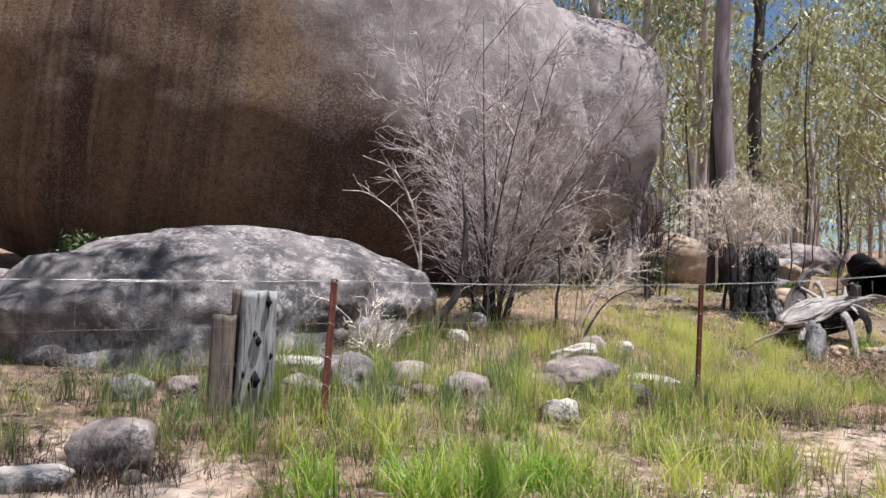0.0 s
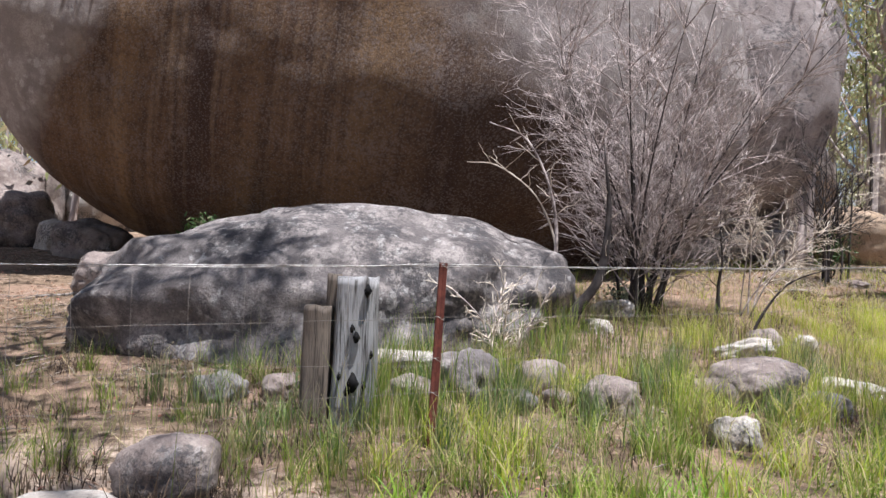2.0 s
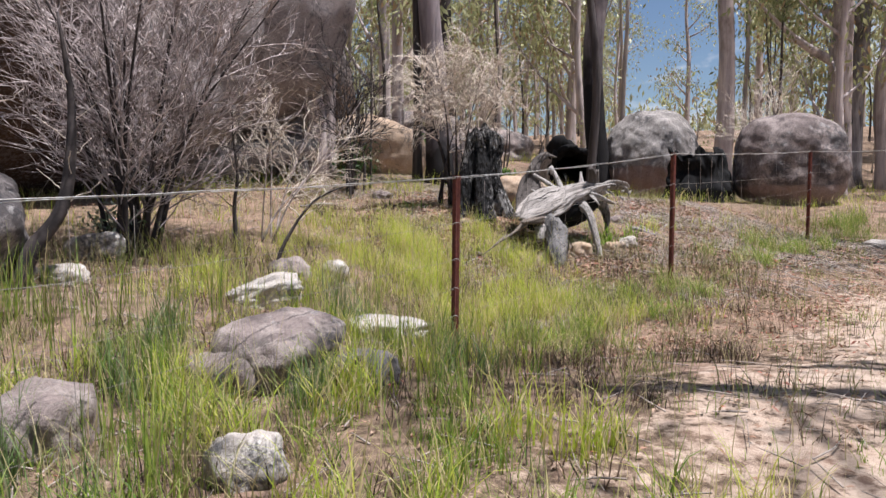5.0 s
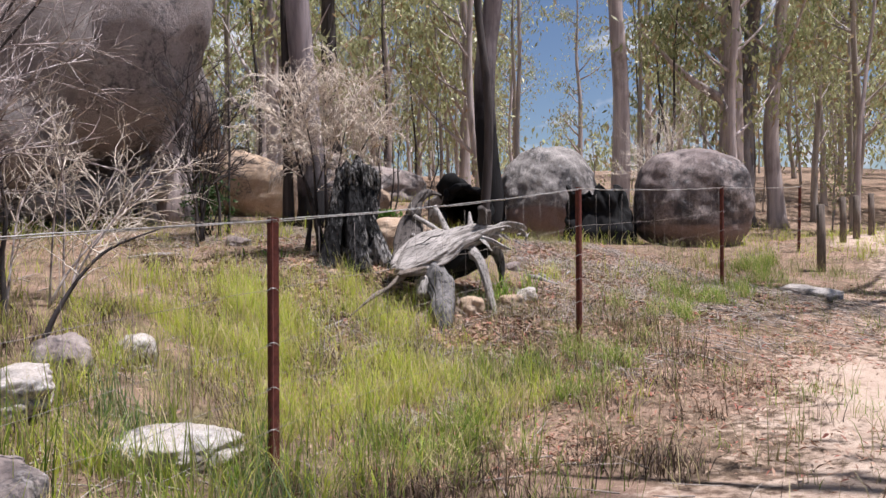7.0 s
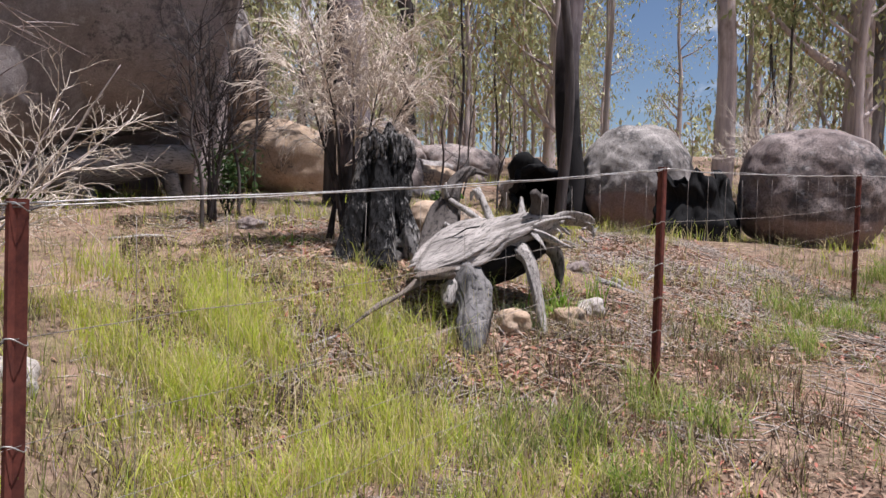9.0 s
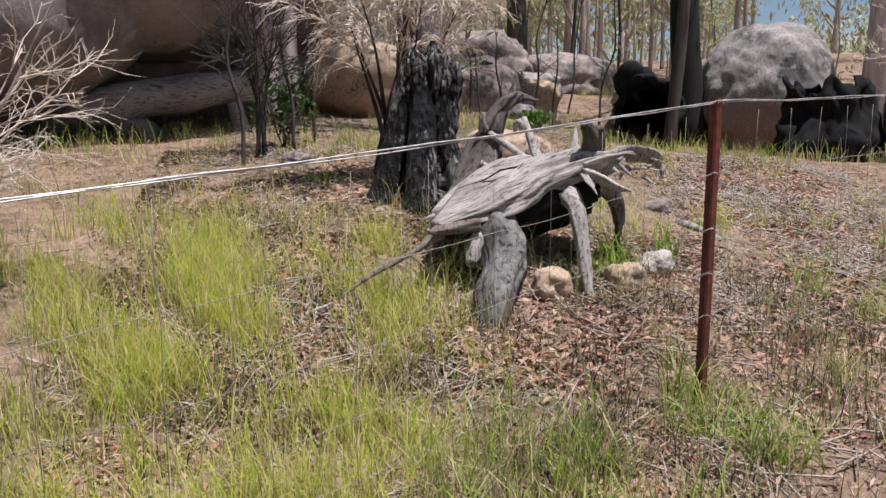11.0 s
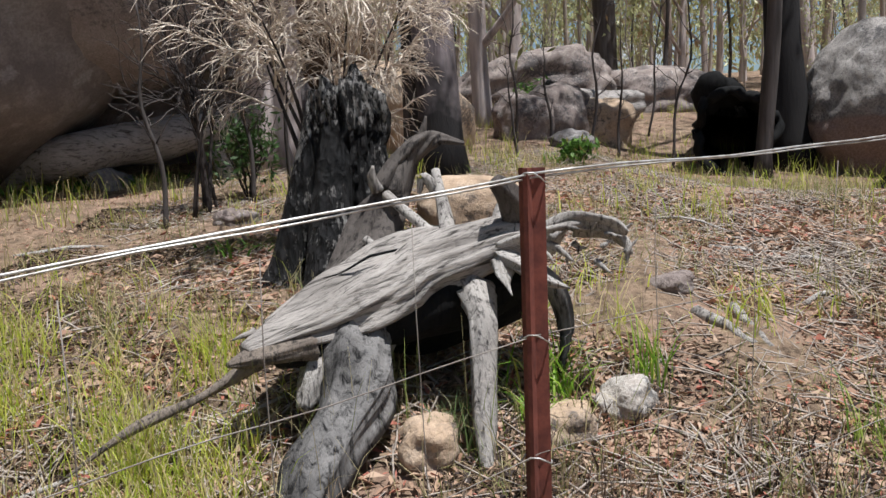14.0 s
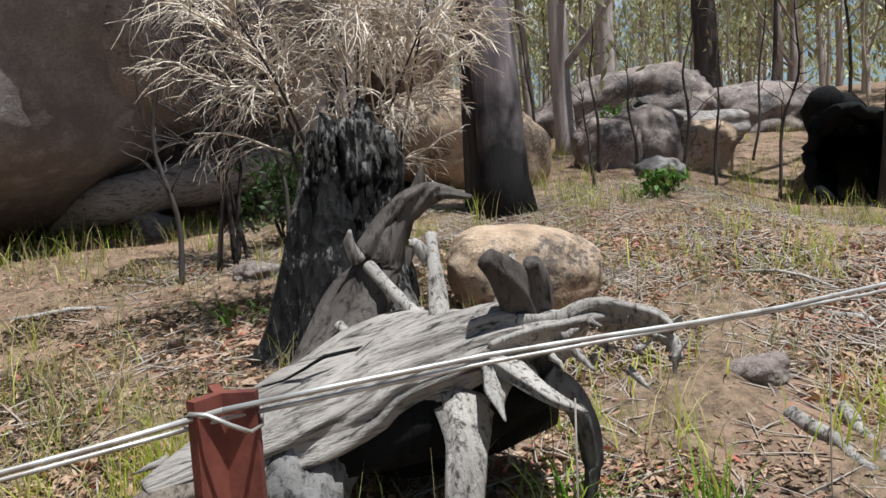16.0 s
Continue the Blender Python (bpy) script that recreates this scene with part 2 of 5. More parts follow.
BARK_GUM = bark("gum_bark", (0.54, 0.46, 0.43), (0.32, 0.27, 0.26), (0.15, 0.115, 0.1))
BARK_BURNT = bark("burnt_gum_bark", (0.27, 0.245, 0.24), (0.12, 0.105, 0.105), (0.05, 0.044, 0.044), 1.5)
BARK_SOOTY = bark("sooty_gum_bark", (0.31, 0.265, 0.27), (0.17, 0.145, 0.15), (0.07, 0.058, 0.06), 2.3)
BARK_BLACKENED = bark("blackened_gum_bark", (0.27, 0.235, 0.24), (0.13, 0.11, 0.115), (0.04, 0.034, 0.035), 5.0)
BARK_DARK = bark("dark_bark", (0.1, 0.085, 0.08), (0.05, 0.043, 0.04), (0.022, 0.02, 0.02))
BARK_FAR = bark("far_gum_bark", (0.46, 0.4, 0.36), (0.27, 0.23, 0.2), (0.1, 0.08, 0.07), 1.2)


def leafy(name, a, b, dry, dry_part, through_part=0.35, rough=0.55):
    m = Mat(name, rough, 0.3)
    r = m.island()
    c = m.mix(r, a, b)
    pick = m.math("FRACT", m.math("MULTIPLY", r, 17.3))
    c = m.mix(m.ramp(pick, (1 - dry_part - 0.02, 0.0), (1 - dry_part, 1.0)), c, dry)
    m.color(c)
    m.glow_through(c, through_part)
    return m.m


GRASS_GREEN = leafy("green_grass", (0.1, 0.2, 0.025), (0.38, 0.45, 0.085), (0.56, 0.47, 0.24), 0.22, 0.45)
GRASS_LIME = leafy("lime_grass", (0.36, 0.48, 0.045), (0.62, 0.62, 0.12), (0.66, 0.55, 0.3), 0.33, 0.55)
GRASS_DRY = leafy("dry_grass", (0.36, 0.3, 0.14), (0.5, 0.43, 0.24), (0.2, 0.24, 0.06), 0.35, 0.3)
GRASS_DEAD = leafy("dead_thatch", (0.1, 0.066, 0.045), (0.24, 0.17, 0.11), (0.05, 0.035, 0.03), 0.3, 0.1, 0.8)
GRASS_BLUE = leafy("bluish_tussock", (0.1, 0.17, 0.055), (0.2, 0.27, 0.1), (0.35, 0.33, 0.2), 0.15)
STRAP = leafy("strap_leaves", (0.16, 0.34, 0.03), (0.32, 0.46, 0.06), (0.5, 0.5, 0.12), 0.1, 0.45, 0.4)
FERN = leafy("fern_green", (0.06, 0.14, 0.02), (0.13, 0.24, 0.04), (0.3, 0.25, 0.08), 0.08)
SHRUB_DARK = leafy("dark_shrub_leaves", (0.035, 0.07, 0.02), (0.06, 0.11, 0.03), (0.15, 0.16, 0.08), 0.1, 0.25)
SHRUB_PALE = leafy("pale_shrub_leaves", (0.3, 0.36, 0.26), (0.45, 0.5, 0.4), (0.14, 0.2, 0.09), 0.4, 0.3)
GUM_LEAF = leafy("gum_leaves", (0.14, 0.175, 0.06), (0.28, 0.3, 0.135), (0.3, 0.2, 0.09), 0.1, 0.35, 0.45)
GUM_LEAF_PALE = leafy("pale_gum_leaves", (0.3, 0.32, 0.14), (0.52, 0.51, 0.28), (0.34, 0.24, 0.13), 0.14, 0.35, 0.45)
LITTER = leafy("leaf_litter", (0.3, 0.17, 0.11), (0.44, 0.31, 0.22), (0.36, 0.13, 0.09), 0.1, 0.1, 0.7)
STICKS = wood("dry_sticks", (0.42, 0.36, 0.31), (0.3, 0.25, 0.21), (0.12, 0.1, 0.085), (6, 6, 6))


def twig_bark(name, pale, dark):
    m = Mat(name, 0.8, 0.2)
    m.color(m.mix(m.ramp(m.noise(6, 4, 0.6), (0.4, 0.0), (0.6, 1.0)), pale, dark))
    return m.m


TWIG_PINK = twig_bark("dead_twigs", (0.58, 0.5, 0.48), (0.16, 0.125, 0.115))
TWIG_PALE = twig_bark("bleached_twigs", (0.72, 0.63, 0.53), (0.5, 0.42, 0.35))
STEM_DARK = twig_bark("burnt_stems", (0.03, 0.025, 0.024), (0.07, 0.058, 0.055))


def rusty():
    m = Mat("rusted_red_steel", 0.75, 0.35)
    n = m.noise(18, 7, 0.7)
    c = m.mix(m.ramp(n, (0.35, 0.0), (0.65, 1.0)), (0.085, 0.024, 0.018), (0.19, 0.055, 0.037))
    c = m.mix(m.ramp(m.noise(4, 4, 0.6), (0.55, 0.0), (0.7, 0.8)), c, (0.07, 0.03, 0.025))
    m.color(c)
    m.bump(n, 0.4, 0.003)
    return m.m


RUST = rusty()
WIRE = Mat("galvanised_wire", 0.45, 0.5)
WIRE.color(WIRE.mix(WIRE.ramp(WIRE.noise(30, 4), (0.4, 0.0), (0.6, 1.0)), (0.55, 0.54, 0.52), (0.36, 0.33, 0.3)))
WIRE.b.inputs["Metallic"].default_value = 0.6
WIRE = WIRE.m
WIRE_OLD = twig_bark("dull_old_wire", (0.3, 0.27, 0.24), (0.2, 0.17, 0.15))


def earth():
    m = Mat("sandy_earth", 0.95, 0.1)
    sand_n = m.noise(2.1, 8, 0.65)
    grit = m.noise(45, 6, 0.75)
    clod = m.noise(9, 7, 0.7)
    sand = m.mix(m.ramp(sand_n, (0.35, 0.0), (0.66, 1.0)), (0.42, 0.31, 0.235), (0.54, 0.43, 0.34))
    sand = m.mix(m.ramp(grit, (0.3, 0.6), (0.52, 0.0)), sand, (0.28, 0.19, 0.135))
    duff = m.mix(m.ramp(clod, (0.36, 0.0), (0.6, 1.0)), (0.07, 0.048, 0.034), (0.25, 0.175, 0.12))
    duff = m.mix(m.ramp(m.noise(1.3, 5, 0.6), (0.5, 0.0), (0.65, 0.7)), duff, (0.33, 0.215, 0.16))
    duff = m.mix(m.ramp(grit, (0.5, 0.0), (0.7, 0.6)), duff, (0.42, 0.32, 0.22))
    turf = m.mix(m.ramp(clod, (0.35, 0.0), (0.65, 1.0)), (0.075, 0.07, 0.03), (0.2, 0.175, 0.085))
    turf = m.mix(m.ramp(grit, (0.45, 0.0), (0.7, 0.5)), turf, (0.3, 0.25, 0.12))
    s = m.ramp(m.math("ADD", m.attr("sand"), m.math("MULTIPLY", m.math("SUBTRACT", clod, 0.5), 1.1)), (0.42, 0.0), (0.58, 1.0))
    t = m.ramp(m.math("ADD", m.attr("turf"), m.math("MULTIPLY", m.math("SUBTRACT", sand_n, 0.5), 1.4)), (0.4, 0.0), (0.62, 1.0))
    m.color(m.mix(t, m.mix(s, duff, sand), turf))
    m.bump(m.math("ADD", m.math("MULTIPLY", clod, 1.0), m.math("MULTIPLY", grit, 0.35)), 0.9, 0.04)
    return m.m


EARTH = earth()


# ---- building helpers ----
class Shape:
    """Collects vertices and faces for one mesh."""

    def __init__(self):
        self.v, self.f = [], []

    def tube(self, pts, radii, sides=8, rough=0.0, seed=0.0, cap=True, squash=1.0, flute=0, groove=0.0):
        start = len(self.v)
        pts = [Vector(p) for p in pts]
        ref = Vector((0.31, 0.17, 0.93))
        n = len(pts)
        for k, p in enumerate(pts):
            d = (pts[min(k + 1, n - 1)] - pts[max(k - 1, 0)]).normalized()
            if abs(d.dot(ref)) > 0.97:
                ref = Vector((0.9, -0.3, 0.2))
            a = d.cross(ref).normalized()
            b = d.cross(a)
            for j in range(sides):
                th = 2 * math.pi * j / sides
                r = radii[k]
                if flute:
                    r *= 1 + 0.1 * math.sin(flute * th + seed)
                o = a * math.cos(th) + b * math.sin(th) * squash
                if rough:
                    q = p + o * r
                    r *= 1 + rough * noise.noise(Vector((q.x * 2.6 + seed, q.y * 2.6, q.z * 1.1))) + rough * 0.5 * noise.noise(Vector((th * 2, seed, q.z * 0.8 + q.x)))
                if groove:
                    r *= 1 + groove * noise.noise(Vector((math.cos(th) * 5 + seed, math.sin(th) * 5, k / n * 1.8))) + groove * 0.6 * noise.noise(Vector((math.cos(th) * 12, math.sin(th) * 12 + seed, k / n * 3.2)))
                self.v.append(tuple(p + o * r))
        for k in range(n - 1):
            for j in range(sides):
                i0, i1 = start + k * sides + j, start + k * sides + (j + 1) % sides
                self.f.append((i0, i0 + sides, i1 + sides, i1))
        if cap:
            self.f.append(tuple(range(start, start + sides)))
            self.f.append(tuple(range(start + n * sides - 1, start + (n - 1) * sides - 1, -1)))
        return self

    def mesh(self, name, mat, smooth=True):
        me = bpy.data.meshes.new(name)
        me.from_pydata(self.v, [], self.f)
        me.materials.append(mat)
        if smooth:
            me.polygons.foreach_set("use_smooth", [True] * len(me.polygons))
        me.update()
        return me


def part(name, shape, mat, parent=None, label="", smooth=True):
    ob = new(name, shape.mesh(name, mat, smooth) if isinstance(shape, Shape) else shape)
    if parent is not None:
        ob.parent = parent
    if label:
        ob["label"] = label
    return ob


def base(name, at, label, category, group="", turn=0.0):
    ob = new(name)
    ob.matrix_world = pose(at[0], at[1], at[2], 0, 0, turn)
    ob.empty_display_size = 0.2
    return tagged(ob, label, category, group)


def stuff(name, v, f, mat, label, category):
    me = bpy.data.meshes.new(name)
    v, f = np.asarray(v, dtype=np.float32), np.asarray(f, dtype=np.int32)
    k = f.shape[1]
    me.vertices.add(len(v))
    me.vertices.foreach_set("co", v.ravel())
    me.loops.add(f.size)
    me.loops.foreach_set("vertex_index", f.ravel())
    me.polygons.add(len(f))
    me.polygons.foreach_set("loop_start", np.arange(0, f.size, k, dtype=np.int32))
    me.polygons.foreach_set("loop_total", np.full(len(f), k, dtype=np.int32))
    me.update(calc_edges=True)
    me.validate()
    me.materials.append(mat)
    ob = new(name, me)
    return tagged(ob, label, category, kind="stuff") if label else ob


def fbm(x, y, z=0.0, octaves=4):
    return noise.fractal(Vector((x, y, z)), 0.9, 2.1, octaves)


def smooth01(a, b, x):
    t = np.clip((x - a) / (b - a), 0, 1)
    return t * t * (3 - 2 * t)


# ---- plan ----
FENCE = [(-8.2, 2.9), (-4.6, 4.1), (-0.78, 6.18), (3.08, 8.78), (6.6, 10.55), (10.95, 12.5), (15.2, 14.2)]
PICKET_LEAN = [(0, 0), (1, 0), (2.0, 0), (1.2, 0), (0.4, 0.0), (1, 0), (0, 1)]


def fence_side(x, y):
    """Signed distance to the fence line; positive on the track's side."""
    best = np.full(np.shape(x), 1e9)
    for (ax, ay), (bx, by) in zip(FENCE[:-1], FENCE[1:]):
        dx, dy = bx - ax, by - ay
        ll = math.hypot(dx, dy)
        t = np.clip(((x - ax) * dx + (y - ay) * dy) / ll ** 2, 0, 1)
        d = np.hypot(x - ax - t * dx, y - ay - t * dy)
        s = np.sign((x - ax) * dy - (y - ay) * dx)
        best = np.where(d < np.abs(best), d * s, best)
    return best


def dip(x, y):
    """How far the ground sinks towards the fence and the track beside it."""
    return 0.25 * smooth01(-4.2, -0.2, fence_side(x, y)) * smooth01(1.4, 4.4, x) * smooth01(6.5, 9.0, y) * smooth01(17, 12, x)


def ground_z(x, y):
    """Height of the ground: a gentle hillside that steepens, then levels out."""
    x, y = np.asarray(x, dtype=float), np.asarray(y, dtype=float)
    near = 0.28 + 0.006 * np.clip(y, 0, 10) ** 2
    z = near + 0.12 * (np.clip(y, 10, 45) - 10)
    z = z - 0.22 * np.exp(-((x - 4.2) / 2.2) ** 2 - ((y - 10.8) / 2.2) ** 2)
    z = z - dip(x, y) - 0.45 * smooth01(8.8, 11.2, x) * smooth01(15.5, 19.5, y) * smooth01(27, 21.5, y)
    z = z - 0.03 * (np.clip(x, 8, 18) - 8) * smooth01(13, 20, y) + 0.05 * (np.clip(x, 18, 60) - 18)
    return z


def gz(x, y):
    return float(ground_z(x, y))


def lay_ground():
    def line(lo, hi, step, far):
        core = np.arange(lo, hi + step / 2, step)
        grow, s, out = [], step, 0.0
        while out < far:
            s *= 1.28
            out += s
            grow.append(out)
        grow = np.array(grow)
        return np.concatenate((lo - grow[::-1], core, hi + grow))

    xs, ys = line(-12, 20, 0.2, 1500), line(-4, 38, 0.2, 1500)
    X, Y = np.meshgrid(xs, ys)
    Z = ground_z(X, Y)
    rel = np.array([[0.05 * fbm(x * 0.55, y * 0.55) + 0.018 * fbm(x * 2.3, y * 2.3, 3, 2) if abs(x) < 40 and -10 < y < 60 else 0.0 for x in xs] for y in ys])
    Z = Z + rel
    far = np.hypot(X - 3, Y - 10)
    Z = Z - smooth01(120, 1200, far) * 6.0
    v = np.stack((X, Y, Z), -1).reshape(-1, 3)
    nx, ny = len(xs), len(ys)
    i = np.arange(nx * ny).reshape(ny, nx)
    f = np.stack((i[:-1, :-1], i[:-1, 1:], i[1:, 1:], i[1:, :-1]), -1).reshape(-1, 4)
    ob = stuff("ground", v, f, EARTH, "", "")
    me = ob.data
    me.polygons.foreach_set("use_smooth", [True] * len(me.polygons))
    side = fence_side(X, Y)
    sand = 0.26 + 0.3 * smooth01(0.6, 2.4, side) * smooth01(1.5, 5.0, X + 0.3 * Y)
    sand = sand + 0.5 * smooth01(-0.5, -1.6, X) * smooth01(6.0, 4.6, Y)
    sand = sand + 0.08 * np.exp(-((X - 7.0) / 1.6) ** 2 - ((Y - 12.0) / 1.2) ** 2)
    sand = sand + 3 * rel - 0.22 * np.exp(-((X - 8.6) / 2.2) ** 2 - ((Y - 14.0) / 2.8) ** 2)
    sand = sand + 0.1 * smooth01(-5.6, -7.0, X) * smooth01(8, 10, Y)
    turf = 0.12 + 4 * rel + 0.26 * np.exp(-((X - 3.0) / 2.2) ** 2 - ((Y - 10.8) / 2.0) ** 2) + 0.3 * np.exp(-((X - 0.9) / 1.8) ** 2 - ((Y - 5.4) / 1.2) ** 2)
    for name, a in (("sand", sand), ("turf", turf)):
        at = me.attributes.new(name, "FLOAT", "POINT")
        at.data.foreach_set("value", a.astype(np.float32).ravel())
    tagged(ob, "sandy hillside ground with leaf litter and turf", "ground", kind="structure")
    return ob


lay_ground()


def stone(name, at, size, mat, label, category="rock", turn=0.0, tilt=(0, 0), seed=1, lump=0.2, detail=5, flat=2.4, sink=0.25, group="", notch=0.0):
    """A weathered rock: a rounded block, lumped at two scales. at: x, y of its middle; size: half-lengths; its foot lies in the ground."""
    bm = bmesh.new()
    bmesh.ops.create_icosphere(bm, subdivisions=detail, radius=1.0)
    e = flat
    for v in bm.verts:
        c = v.co
        k = (abs(c.x) ** e + abs(c.y) ** e + abs(c.z) ** e) ** (-1 / e)
        c = c * k
        s = seed * 7.31
        d = lump * noise.fractal(c * 1.1 + Vector((s, -s, s)), 1.0, 2.0, 3) + lump * 0.3 * noise.fractal(c * 3.4 + Vector((s, s, 0)), 0.9, 2.1, 4)
        if notch:
            # a shallow groove that parts the far block from the back
            u = c.x - 0.4 - 0.3 * c.z + 0.12 * noise.noise(c * 2.2)
            d -= notch * math.exp(-(u / 0.1) ** 2)
        v.co = Vector((c.x * size[0], c.y * size[1], c.z * size[2])) * (1 + d)
    for f in bm.faces:
        f.smooth = True
    me = bpy.data.meshes.new(name)
    bm.to_mesh(me)
    bm.free()
    me.materials.append(mat)
    ob = new(name, me)
    z = at[2] if len(at) > 2 else gz(at[0], at[1]) + size[2] * (1 - 2 * sink)
    ob.matrix_world = pose(at[0], at[1], z, tilt[0], tilt[1], turn)
    return tagged(ob, label, category, group)


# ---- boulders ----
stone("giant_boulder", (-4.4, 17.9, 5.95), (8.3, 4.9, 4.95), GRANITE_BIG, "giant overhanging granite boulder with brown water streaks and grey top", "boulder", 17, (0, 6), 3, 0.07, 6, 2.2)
stone("slab_boulder", (-2.72, 10.55, 0.92), (3.12, 2.05, 1.42), GRANITE_LICHEN, "low whale-backed granite slab with lichen and dappled shade", "boulder", 26, (0, -2), 5, 0.14, 6, 2.35, notch=0.045)
stone("boulder", (3.0, 19.7, 5.9), (2.6, 2.5, 2.85), GRANITE_DULL, "dull brown end of the giant boulder's overhang", "boulder", 0, (0, 8), 81, 0.08, 5, 2.6)
# added rock that keeps the gap behind the grey log dark
stone("boulder", (3.1, 21.4), (2.6, 1.2, 1.5), GRANITE_DULL, "rock added to close the dark gap at the back of the overhang", "boulder", 12, (0, 0), 83, 0.1, 5, 2.6, 0.15)
stone("boulder", (6.6, 21.0), (1.2, 1.0, 0.72), GRANITE_TAN, "sunlit tan granite boulder behind the charred stump", "boulder", 10, (0, 12), 9, 0.1, 4, 2.4, 0.15)
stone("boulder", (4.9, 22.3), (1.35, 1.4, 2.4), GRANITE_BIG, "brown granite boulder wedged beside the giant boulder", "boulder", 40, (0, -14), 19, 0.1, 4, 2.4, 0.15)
stone("round_boulder", (14.5, 20.8), (1.4, 1.2, 1.4), GRANITE_BLOTCH, "tall grey granite boulder with dark lichen patches", "boulder", 20, (0, 0), 12, 0.12, 6, 2.2, 0.15)
stone("round_boulder", (14.8, 16.4), (1.2, 1.1, 1.1), GRANITE_STAINED, "rounded pinkish granite boulder behind the wire fence", "boulder", -20, (0, 0), 14, 0.08, 6, 2.4, 0.1)

